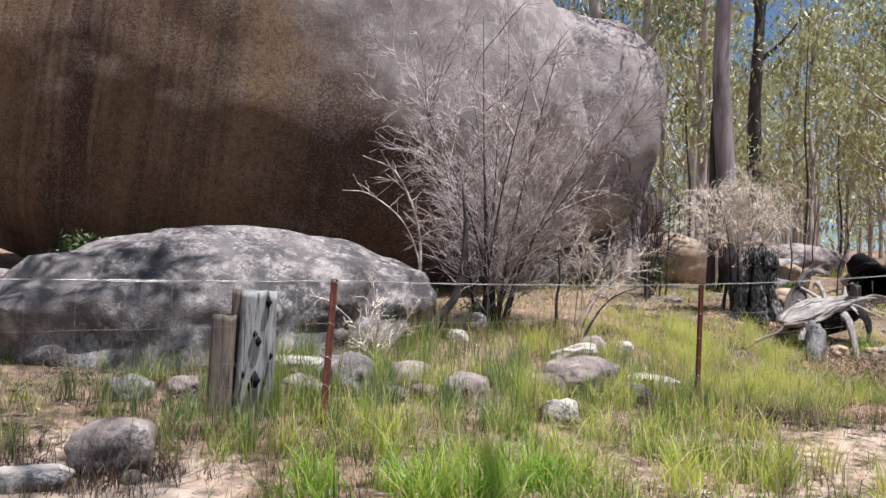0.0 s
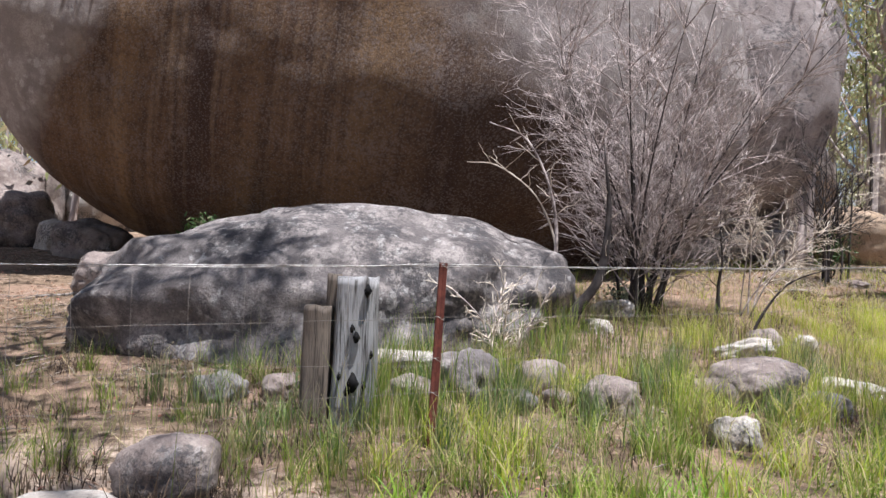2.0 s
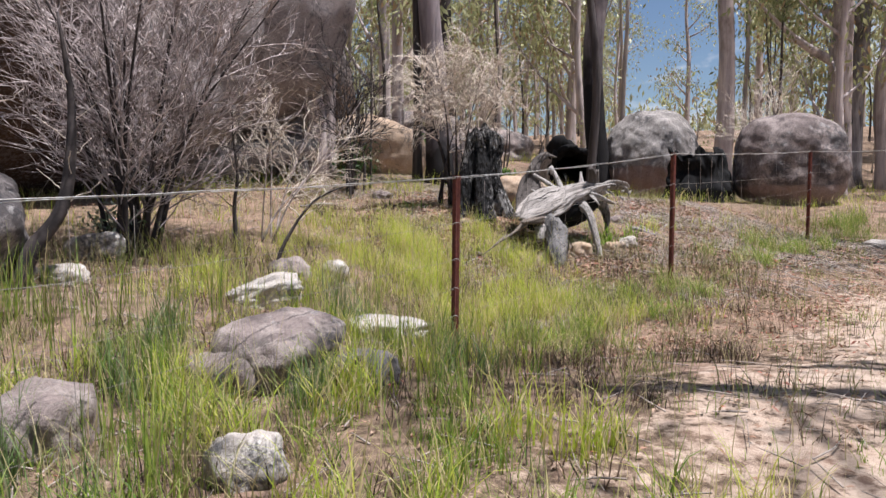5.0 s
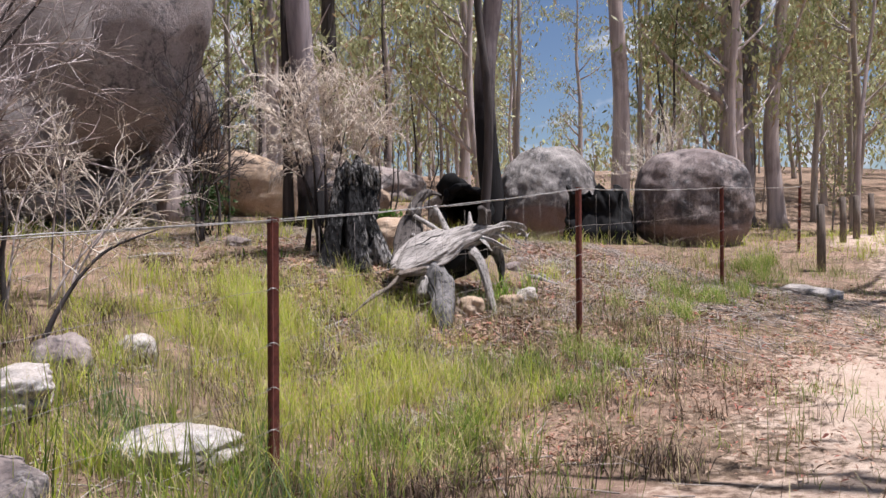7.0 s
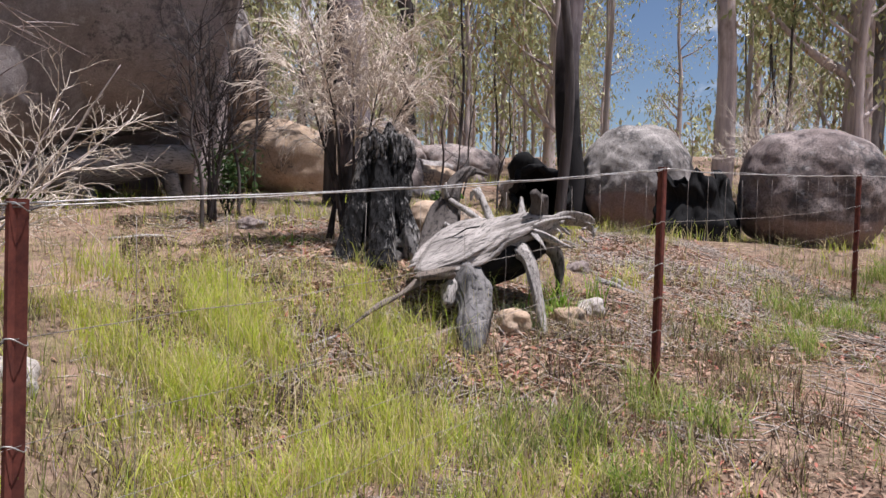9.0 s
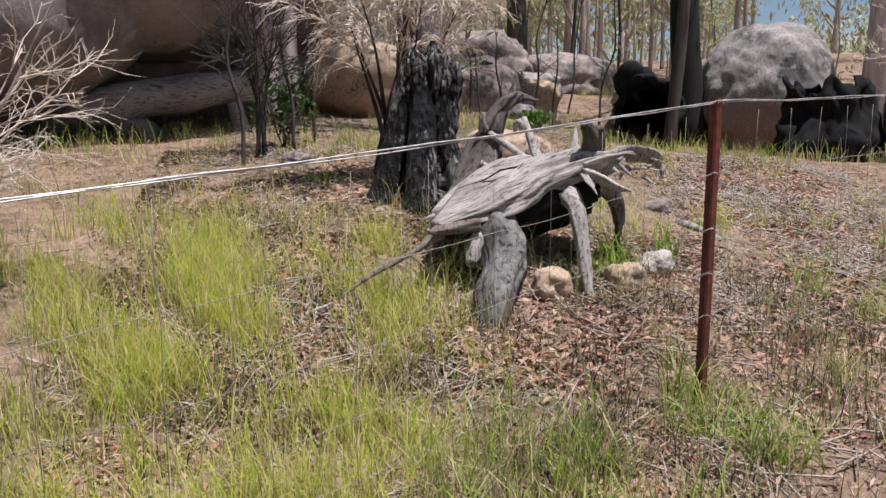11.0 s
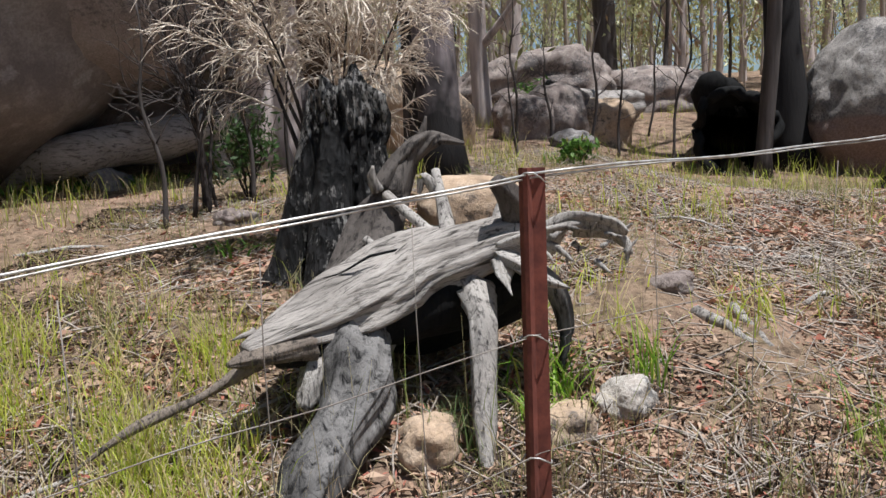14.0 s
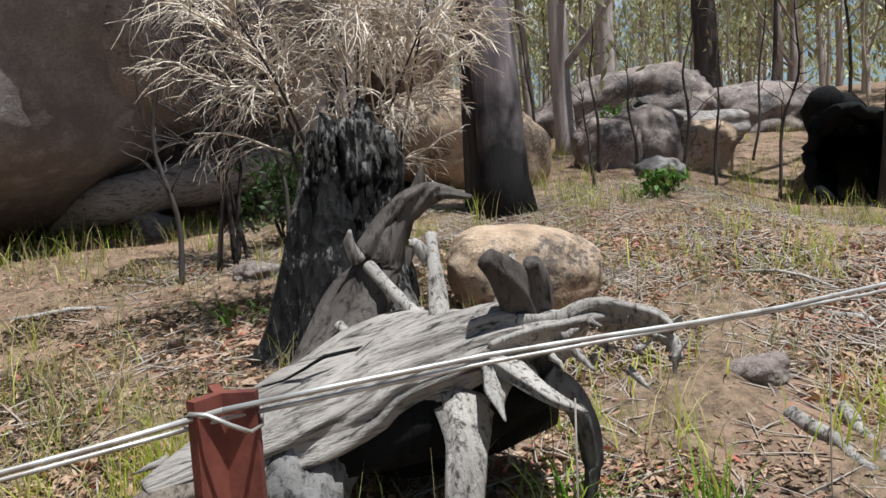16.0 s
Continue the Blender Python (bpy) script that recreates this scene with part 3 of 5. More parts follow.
# stones by the track and in the grass
stone("stone", (-1.95, 5.0), (0.27, 0.2, 0.175), GRANITE_PINK, "pinkish grey granite stone on bare sand", "rock", 15, (0, -8), 21, 0.16, 4, 2.6, 0.12)
stone("flat_stone", (-2.3, 4.62), (0.26, 0.2, 0.06), GRANITE_PALE, "flat pale stone slab lying on the sand", "rock", 25, (0, 0), 22, 0.12, 4, 3.2, 0.3)
stone("stone", (-1.72, 4.75), (0.06, 0.05, 0.045), GRANITE_PINK, "small round pebble on the sand", "rock", 0, (0, 0), 23, 0.14, 3)
for sx, sy, a, b, c, mt, sd, lab in (
    (-2.65, 7.0, 0.2, 0.15, 0.13, GRANITE, 31, "small grey rock in front of the slab boulder"),
    (-2.2, 7.15, 0.17, 0.14, 0.13, GRANITE_PINK, 32, "small grey rock beside the old post"),
    (-0.78, 7.65, 0.3, 0.24, 0.24, GRANITE_LICHEN, 33, "rounded grey rock overgrown with dry grass"),
    (-1.15, 7.3, 0.2, 0.16, 0.14, GRANITE_PINK, 34, "low rock at the foot of the old post"),
    (-0.2, 7.95, 0.23, 0.18, 0.18, GRANITE_PINK, 35, "rounded pinkish rock in the grass"),
    (0.4, 7.45, 0.25, 0.2, 0.18, GRANITE_PINK, 36, "cracked pinkish rock in the grass"),
    (-0.28, 7.35, 0.14, 0.11, 0.09, GRANITE, 37, "small grey rock half buried in grass"),
    (0.0, 7.5, 0.12, 0.1, 0.09, GRANITE_PINK, 38, "small rock half buried in grass"),
    (1.2, 6.72, 0.155, 0.13, 0.14, GRANITE_PALE, 39, "white quartz-like stone in the grass"),
    (1.65, 8.1, 0.42, 0.3, 0.24, GRANITE_PINK, 40, "broad pinkish grey rock with a sunlit top"),
    (1.28, 7.95, 0.2, 0.2, 0.15, GRANITE_PINK, 41, "grey rock beside the broad rock"),
    (2.1, 7.9, 0.2, 0.16, 0.13, GRANITE, 42, "dark grey rock beside the broad rock"),
    (1.9, 10.1, 0.32, 0.24, 0.14, GRANITE_PALE, 43, "flat sunlit pale rock in the grass"),
    (2.85, 11.3, 0.14, 0.12, 0.13, GRANITE_PALE, 44, "small pale rock in the meadow"),
    (2.72, 9.3, 0.32, 0.26, 0.1, GRANITE_PALE, 45, "flat pale rock by the fence line"),
    (2.3, 10.95, 0.26, 0.2, 0.16, GRANITE_PINK, 46, "pink rock in the meadow"),
    (0.35, 10.9, 0.22, 0.18, 0.1, GRANITE_PALE, 47, "pale rock by the leaning stem"),
    (0.6, 12.0, 0.3, 0.2, 0.15, GRANITE_PALE, 48, "pale rock at the foot of the dead shrub"),
    (7.05, 12.25, 0.15, 0.13, 0.09, GRANITE_TAN, 49, "small tan stone under the fallen root log"),
    (7.4, 12.42, 0.15, 0.12, 0.1, GRANITE_PALE, 50, "pale stone beside the strappy plant"),
    (6.45, 12.15, 0.14, 0.12, 0.12, GRANITE_TAN, 51, "tan stone under the fallen root log"),
    (8.15, 13.8, 0.14, 0.12, 0.08, GRANITE_PINK, 52, "small grey stone among litter"),
    (3.0, 18.6, 0.25, 0.2, 0.16, GRANITE, 53, "small grey rock among ferns"),
    (8.75, 22.0, 0.5, 0.4, 0.5, GRANITE_PINK, 54, "pink granite rock in the outcrop"),
    (9.6, 23.3, 0.75, 0.6, 0.62, GRANITE_PINK, 55, "shaded granite rock in the outcrop"),
    (10.5, 23.6, 0.7, 0.55, 0.55, GRANITE_TAN, 56, "tan granite block in the outcrop"),
    (9.2, 20.6, 0.3, 0.25, 0.2, GRANITE, 57, "small grey rock before the outcrop"),
    (10.1, 28.5, 2.1, 1.5, 0.95, GRANITE_PINK, 58, "low dome of pale granite at the top of the rise"),
    (13.2, 28.0, 1.4, 1.1, 0.7, GRANITE_PINK, 59, "pale granite rock among trees"),
    (5.0, 16.0, 0.2, 0.16, 0.1, GRANITE_PINK, 60, "flat stone among litter"),
    (-16.2, 21.0, 2.0, 1.5, 1.5, GRANITE_PINK, 61, "long pink granite boulder beyond the overhang"),
    (-13.9, 18.3, 1.3, 0.95, 0.85, GRANITE_PINK, 62, "pink granite boulder in the shade of the overhang"),
    (-10.4, 16.5, 0.85, 0.6, 0.5, GRANITE_PINK, 63, "pale pink rock at the overhang's edge"),
    (-12.0, 17.5, 0.55, 0.45, 0.45, GRANITE_PALE, 67, "small pale rock between the pink boulders"),
    (-6.6, 11.9, 0.7, 0.5, 0.42, GRANITE_PINK, 64, "pale pink rock behind the slab"),
    (-14.5, 24.0, 2.2, 1.6, 1.3, GRANITE_PALE, 65, "pale granite boulder far beyond the overhang"),
    (11.7, 11.6, 0.42, 0.16, 0.09, GRANITE_PALE, 66, "long pale stone at the edge of the track"),
):
    stone("stone", (sx, sy), (a, b, c), mt, lab, "rock", sd * 37 % 360, (sd * 13 % 24 - 12, sd * 29 % 24 - 12), sd, 0.22 if a < 0.36 else 0.16, 5 if a > 0.3 else 4, 3.2, 0.29)
stone("flat_stone", (-1.45, 8.2), (0.42, 0.26, 0.09), GRANITE_PALE, "flat pale slab leaning behind the old post", "rock", 5, (0, 0), 71, 0.1, 4, 3.4, -0.2)
stone("sandstone_block", (7.05, 14.9), (0.5, 0.32, 0.3), GRANITE_TAN, "smooth tan boulder lit by the sun behind the log", "boulder", 12, (0, 6), 72, 0.07, 5, 2.6, 0.12)
stone("stone", (1.1, 19.2), (0.3, 0.3, 0.5), GRANITE_PINK, "upright rock at the end of the grey log", "rock", 0, (0, 8), 73, 0.1, 4, 2.8, 0.15)

# ---- wire fence ----
fence = base("wire_fence", (0, 0, 0), "farm fence of rusty red star pickets with galvanised ringlock wire", "fence")
TOPS = []


def star_picket(x, y, lean, height=1.2, turn=0.0):
    """A steel post of Y section with wire notches along its spine."""
    s = Shape()
    w, t = 0.031, 0.005
    prof = []
    for k in range(3):
        a = radians(90 + 120 * k)
        d, n = Vector((math.cos(a), math.sin(a))), Vector((-math.sin(a), math.cos(a)))
        b = radians(90 + 120 * k - 60)
        prof += [Vector((math.cos(b), math.sin(b))) * t * 1.15, d * w - n * t, d * w + n * t]
    z0, n = -0.35, 25
    for k in range(n):
        z = z0 + (height - z0) * k / (n - 1)
        for p in prof:
            s.v.append((p.x, p.y, z))
    m = len(prof)
    for k in range(n - 1):
        for j in range(m):
            a, b = k * m + j, k * m + (j + 1) % m
            s.f.append((a, b, b + m, a + m))
    s.f.append(tuple(range((n - 1) * m, n * m)))
    ob = part("star_picket", s, RUST, fence, smooth=False)
    ob.matrix_world = pose(x, y, gz(x, y), lean[1], lean[0], turn)
    top = ob.matrix_world @ Vector((0, 0, height - 0.012))
    for h in (height - 0.02, height - 0.36, height - 0.63, height - 0.85, height - 1.06):
        c = Shape()
        ring = [(0.033 * math.cos(a), 0.033 * math.sin(a), h + 0.012 * math.sin(a * 2)) for a in np.linspace(0, 2 * math.pi, 13)]
        c.tube(ring, [0.002] * 13, 4)
        part("wire_tie", c, WIRE, ob)
    TOPS.append((top, ob.matrix_world.copy(), height))


for (px, py), ln in zip(FENCE, PICKET_LEAN):
    star_picket(px, py, ln, (1.3 if px == 6.6 else 1.2) + float(dip(np.array(px), np.array(py))), 30)


def span(name, drop, r, sag=0.02, wob=0.006, sides=5, seed=0, lift=0.0):
    for k in range(len(TOPS) - 1):
        (_, ma, ha), (_, mb, hb) = TOPS[k], TOPS[k + 1]
        a, b = ma @ Vector((0, -0.012, ha - 0.012 - drop + lift)), mb @ Vector((0, -0.012, hb - 0.012 - drop + lift))
        n = 40
        pts = []
        for i in range(n + 1):
            t = i / n
            p = a.lerp(b, t)
            p.z += -sag * 4 * t * (1 - t) + wob * noise.noise(Vector((p.x * 3 + seed, p.y * 3, drop * 9)))
            p.y += wob * noise.noise(Vector((p.x * 3, seed + p.y * 3, 4)))
            pts.append(p)
        part(name, Shape().tube(pts, [r] * (n + 1), sides), WIRE if name == "top_wire" else WIRE_OLD, fence)


span("top_wire", 0.0, 0.0028, 0.02, 0.008)
span("top_wire", 0.006, 0.0022, 0.021, 0.01, seed=5)
span("line_wire", 0.34, 0.0014, 0.03, 0.012, seed=2)
span("line_wire", 0.61, 0.0012, 0.03, 0.016, seed=3)
span("line_wire", 0.83, 0.0012, 0.03, 0.016, seed=4)
span("line_wire", 1.04, 0.0012, 0.03, 0.02, seed=6)
for k in range(1, len(TOPS) - 1):
    (_, ma, ha), (_, mb, hb) = TOPS[k], TOPS[k + 1]
    ll = (ma.translation - mb.translation).length
    cnt = int(ll / 0.3)
    for i in range(1, cnt):
        t = i / cnt
        a = (ma @ Vector((0, -0.034, ha - 0.06))).lerp(mb @ Vector((0, -0.034, hb - 0.06)), t)
        a.z -= 0.02 * 4 * t * (1 - t)
        pts = [a + Vector((0.012 * noise.noise(Vector((k * 5.1 + i, j * 0.7, 2))), 0.01 * noise.noise(Vector((i, j * 0.7, k))), -1.0 * j / 6)) for j in range(7)]
        part("stay_wire", Shape().tube(pts, [0.0012] * 7, 4), WIRE_OLD, fence)


# ---- dead wood ----
def bent(a, b, n=7, sway=0.05, seed=0.0):
    a, b = Vector(a), Vector(b)
    ll = (b - a).length
    return [a.lerp(b, k / (n - 1)) + Vector([sway * ll * noise.noise(Vector((seed + c * 9.1, k / (n - 1) * 2.6, seed))) for c in range(3)]) * math.sin(math.pi * k / (n - 1)) for k in range(n)]


def through_points(pts, n=16):
    """A smooth curve through a few points."""
    pts = [Vector(p) for p in pts]
    p = [pts[0] * 2 - pts[1]] + pts + [pts[-1] * 2 - pts[-2]]
    out = []
    segs = len(pts) - 1
    for k in range(n):
        u = k / (n - 1) * segs
        i = min(int(u), segs - 1)
        t = u - i
        a, b, c, d = p[i:i + 4]
        out.append(0.5 * ((2 * b) + (c - a) * t + (2 * a - 5 * b + 4 * c - d) * t * t + (3 * b - a - 3 * c + d) * t ** 3))
    return out


def radii_at(rs, n):
    return list(np.interp(np.linspace(0, len(rs) - 1, n), range(len(rs)), rs))


def limb(name, pts, rs, mat, parent, n=18, sides=14, rough=0.22, seed=1.0, label="", squash=1.0):
    o = parent.matrix_world.inverted() @ Vector((0, 0, 0)) if parent else Vector()
    s = Shape().tube([p + o for p in through_points(pts, n)], radii_at(rs, n), sides, rough, seed, True, squash, 0, 0.2)
    return part(name, s, mat, parent, label)


root = base("fallen_root_log", (6.4, 12.7, gz(6.4, 12.7)), "weathered silver-grey fallen log with gnarled root stubs", "log")
limb("trunk", [(5.66, 12.33, 1.38), (5.84, 12.47, 1.42), (6.08, 12.64, 1.49), (6.38, 12.76, 1.57), (6.68, 12.78, 1.65), (6.95, 12.76, 1.72), (7.14, 12.72, 1.74)], [0.05, 0.17, 0.27, 0.34, 0.33, 0.25, 0.09], WOOD_GREY, root, 90, 64, 0.22, 3.0, "", 0.52)
limb("trunk_split", [(5.72, 12.62, 1.42), (5.95, 12.84, 1.5), (6.25, 13.0, 1.6), (6.55, 13.0, 1.7), (6.8, 12.92, 1.76)], [0.03, 0.09, 0.13, 0.12, 0.05], WOOD_GREY, root, 60, 40, 0.3, 9.0)
limb("broken_end", [(5.6, 12.24, 1.34), (5.72, 12.31, 1.35), (5.92, 12.43, 1.37)], [0.015, 0.075, 0.11], WOOD_BROWN, root, 24, 24, 0.9, 21.0, "splintered dark end", 0.6)
limb("root", [(5.7, 12.36, 1.32), (5.47, 12.27, 1.2), (5.22, 12.1, 1.13), (4.95, 12.05, 0.96)], [0.05, 0.026, 0.016, 0.006], WOOD_BROWN, root, 26, 10, 0.7, 4.0, "thin dark broken root")
limb("root", [(6.72, 12.56, 1.54), (6.73, 12.4, 1.44), (6.71, 12.26, 1.26), (6.69, 12.13, 1.04), (6.68, 12.02, 0.84)], [0.12, 0.075, 0.06, 0.055, 0.03], WOOD_ROOT, root, 34, 24, 0.3, 5.0, "bleached root prop", 0.7)
limb("root", [(6.26, 12.7, 1.46), (6.14, 12.34, 1.22), (5.98, 11.98, 0.98), (5.84, 11.68, 0.7)], [0.2, 0.15, 0.105, 0.05], WOOD_SHADED, root, 50, 34, 0.9, 6.0, "thick grey root prop with the log's shadow in its colour", 0.75)
limb("root", [(6.1, 12.62, 1.4), (5.99, 12.42, 1.25), (5.9, 12.3, 1.1)], [0.13, 0.1, 0.03], WOOD_ROOT, root, 24, 20, 0.6, 7.0, "broken pale root stub")
limb("knob", [(6.98, 12.76, 1.66), (6.95, 12.68, 1.84), (6.9, 12.58, 1.98), (6.83, 12.53, 2.06)], [0.14, 0.085, 0.06, 0.035], WOOD_DARK, root, 26, 18, 0.4, 8.0, "dark forked stub")
limb("knob", [(6.98, 12.74, 1.78), (7.0, 12.66, 1.92), (6.985, 12.6, 2.03)], [0.075, 0.055, 0.03], WOOD_DARK, root, 18, 14, 0.4, 8.5, "dark forked stub")
limb("prong", [(6.86, 12.78, 1.74), (6.9, 12.86, 1.88), (6.93, 12.92, 2.02)], [0.06, 0.04, 0.012], WOOD_ROOT, root, 16, 12, 0.4, 10.0)
limb("root", [(6.96, 12.7, 1.74), (7.08, 12.58, 1.79), (7.2, 12.54, 1.86), (7.36, 12.48, 1.83), (7.43, 12.45, 1.79)], [0.14, 0.085, 0.055, 0.06, 0.02], WOOD_ROOT, root, 60, 24, 0.9, 11.0, "bleached jagged root", 0.6)
limb("root", [(7.04, 12.62, 1.7), (7.09, 12.5, 1.74), (7.16, 12.42, 1.68)], [0.075, 0.045, 0.012], WOOD_ROOT, root, 20, 12, 0.5, 12.0, "bleached jagged root", 0.6)
limb("curled_root", [(5.98, 12.86, 1.46), (6.14, 13.1, 1.62), (6.28, 13.28, 1.92), (6.4, 13.34, 2.12), (6.5, 13.34, 2.22), (6.62, 13.34, 2.27), (6.78, 13.33, 2.24)], [0.12, 0.15, 0.115, 0.08, 0.06, 0.035, 0.01], WOOD_DARK, root, 70, 36, 0.8, 15.0, "", 0.7)
limb("curled_root", [(6.2, 13.0, 1.6), (6.34, 13.2, 1.86), (6.44, 13.3, 2.1), (6.54, 13.34, 2.3), (6.57, 13.34, 2.4)], [0.1, 0.075, 0.06, 0.035, 0.008], WOOD_DARK, root, 34, 18, 0.6, 16.0, "", 0.6)
limb("prong", [(6.28, 13.2, 2.0), (6.25, 13.18, 2.08), (6.26, 13.16, 2.14)], [0.035, 0.025, 0.008], WOOD_ROOT, root, 10, 9, 0.5, 16.5)
limb("prong", [(6.63, 12.88, 1.68), (6.62, 13.02, 1.88), (6.6, 13.18, 2.1)], [0.05, 0.042, 0.022], WOOD_ROOT, root, 20, 12, 0.4, 17.0)
limb("prong", [(6.59, 13.12, 2.0), (6.53, 13.12, 2.07), (6.5, 13.12, 1.98)], [0.028, 0.028, 0.01], WOOD_ROOT, root, 12, 9, 0.5, 17.5)
limb("strut", [(6.32, 13.2, 1.98), (6.46, 13.05, 1.86), (6.62, 12.92, 1.72)], [0.028, 0.028, 0.022], WOOD_ROOT, root, 14, 10, 0.3, 18.0)
limb("strut", [(6.2, 13.05, 1.76), (6.32, 12.97, 1.66), (6.42, 12.92, 1.6)], [0.022, 0.022, 0.016], WOOD_ROOT, root, 12, 9, 0.3, 19.0)
# black bodies below the trunk stand in for the log's own deep shade
limb("shade_core", [(6.1, 12.95, 1.3), (6.4, 13.0, 1.36), (6.8, 12.95, 1.42), (7.05, 12.88, 1.46)], [0.1, 0.2, 0.2, 0.1], CHAR, root, 18, 14, 0.4, 20.0, "black core standing in for shade in the hollow")
limb("shade_underside", [(5.78, 12.42, 1.31), (6.05, 12.58, 1.37), (6.4, 12.68, 1.43), (6.75, 12.7, 1.5), (7.0, 12.7, 1.56)], [0.09, 0.19, 0.25, 0.25, 0.15], CHAR, root, 40, 30, 0.4, 22.0, "black sheet standing in for shade under the log", 0.55)
for k, (pts, rs, sq) in enumerate((
    ([(6.9, 12.62, 1.72), (7.05, 12.55, 1.8), (7.18, 12.55, 1.83), (7.3, 12.58, 1.81)], [0.11, 0.09, 0.07, 0.012], 0.35),
    ([(7.2, 12.56, 1.82), (7.34, 12.52, 1.8), (7.43, 12.48, 1.74), (7.42, 12.44, 1.65)], [0.06, 0.05, 0.04, 0.008], 0.5),
    ([(7.3, 12.54, 1.8), (7.42, 12.52, 1.8), (7.47, 12.5, 1.83)], [0.045, 0.035, 0.008], 0.5),
    ([(6.88, 12.55, 1.7), (6.93, 12.45, 1.66), (7.03, 12.38, 1.6), (7.12, 12.33, 1.57)], [0.09, 0.075, 0.05, 0.01], 0.4),
    ([(6.86, 12.5, 1.68), (6.84, 12.4, 1.62), (6.86, 12.34, 1.55)], [0.06, 0.05, 0.01], 0.5),
    ([(7.0, 12.62, 1.6), (7.12, 12.6, 1.5), (7.16, 12.58, 1.32), (7.12, 12.56, 1.1)], [0.1, 0.07, 0.055, 0.035], 0.5),
)):
    limb("jagged_root", pts, rs, WOOD_ROOT if k != 5 else WOOD_SHADED, root, 30, 18, 1.0, 40.0 + k * 3, "bleached jagged root" if k != 5 else "dark root", sq)
rng = random.Random(31)
for k in range(26):
    if k < 14:
        q = Vector((rng.uniform(7.02, 7.42), rng.uniform(12.42, 12.62), rng.uniform(1.66, 1.84)))
        d = Vector((rng.uniform(0, 1), rng.uniform(-0.8, 0.3), rng.uniform(-0.9, 0.6)))
    else:
        q = Vector((rng.uniform(5.68, 5.86), rng.uniform(12.34, 12.56), rng.uniform(1.36, 1.44)))
        d = Vector((-1, -0.5 + rng.uniform(-0.5, 0.5), rng.uniform(-0.4, 0.3)))
    ll = rng.uniform(0.05, 0.14)
    q -= root.location
    part("splinter", Shape().tube(bent(q, q + d.normalized() * ll, 5, 0.15, k), radii_at([0.018, 0.012, 0.002], 5), 5, 0.4, k), WOOD_ROOT if k < 14 else WOOD_GREY, root)
# drying cracks along the log
for k, (pa, pb) in enumerate((((6.0, 12.6, 1.635), (6.7, 12.74, 1.825)), ((6.4, 12.62, 1.735), (6.62, 12.8, 1.825)), ((5.95, 12.44, 1.5), (6.4, 12.5, 1.63)))):
    part("crack", Shape().tube(bent(pa, pb, 10, 0.12, k * 3.0), radii_at([0.003, 0.008, 0.007, 0.003], 10), 6), CHAR, root).matrix_parent_inverse = root.matrix_world.inverted()

# charred stump
cst = base("charred_stump", (6.03, 14.4, gz(6.03, 14.4)), "tall fire-blackened tree stump with flaking charred bark", "stump")
s = Shape().tube([(0.1 * k / 20 + 0.02 * math.sin(k), 0.02 * math.cos(k * 0.7), -0.2 + 1.46 * k / 24) for k in range(25)], [0.225 + 0.17 * math.exp(-k / 3.6) - 0.001 * k for k in range(25)], 64, 0.3, 5.0, True, 1.0, 5, 0.3)
s.v = [(x, y, z + (0.22 * noise.noise(Vector((x * 5, y * 5, 1))) if z > 1.12 else 0)) for x, y, z in s.v]
part("trunk", s, CHAR_BARK, cst)
for ax, ay, az, tx, ty, rr in ((-0.35, -0.15, 0.0, -0.2, -0.05, 0.13), (0.3, -0.25, 0.0, 0.15, -0.1, 0.12), (-0.1, -0.4, 0.0, -0.03, -0.18, 0.13)):
    part("buttress", Shape().tube(through_points([(ax * 1.35, ay * 1.35, -0.15), (ax, ay, 0.12), (tx, ty, 0.75), (tx * 0.7, ty * 0.7, 1.25)], 16), radii_at([rr * 1.2, rr, rr * 0.85, rr * 0.4], 16), 12, 0.4, ax * 9), CHAR_BARK, cst)
part("trunk_spur", Shape().tube(through_points([(0.05, 0.0, 1.0), (0.12, 0.02, 1.25), (0.12, 0.05, 1.42)], 12), radii_at([0.15, 0.09, 0.02], 12), 14, 0.4, 3), CHAR_BARK, cst)
rng = random.Random(8)
flakes = Shape()
for k in range(320):
    a, z = rng.uniform(0, 2 * math.pi), rng.uniform(0.05, 1.15)
    r = 0.225 + 0.17 * math.exp(-(z + 0.2) / 0.26) + 0.015
    h, w = rng.uniform(0.04, 0.16), rng.uniform(0.012, 0.035)
    c, t = Vector((math.cos(a) * r + 0.05 * z, math.sin(a) * r, z)), Vector((-math.sin(a), math.cos(a), 0))
    o = Vector((math.cos(a), math.sin(a), 0)) * 0.018
    i = len(flakes.v)
    flakes.v += [tuple(c - t * w), tuple(c + t * w), tuple(c + t * w * 0.6 + Vector((0, 0, h))), tuple(c - t * w * 0.8 + Vector((0, 0, h * 0.8))), tuple(c + o + Vector((0, 0, h * 0.4)))]
    flakes.f += [(i, i + 1, i + 4), (i + 1, i + 2, i + 4), (i + 2, i + 3, i + 4), (i + 3, i, i + 4)]
tagged(part("flaking_bark", flakes, CHAR_BARK, cst), kind="stuff")


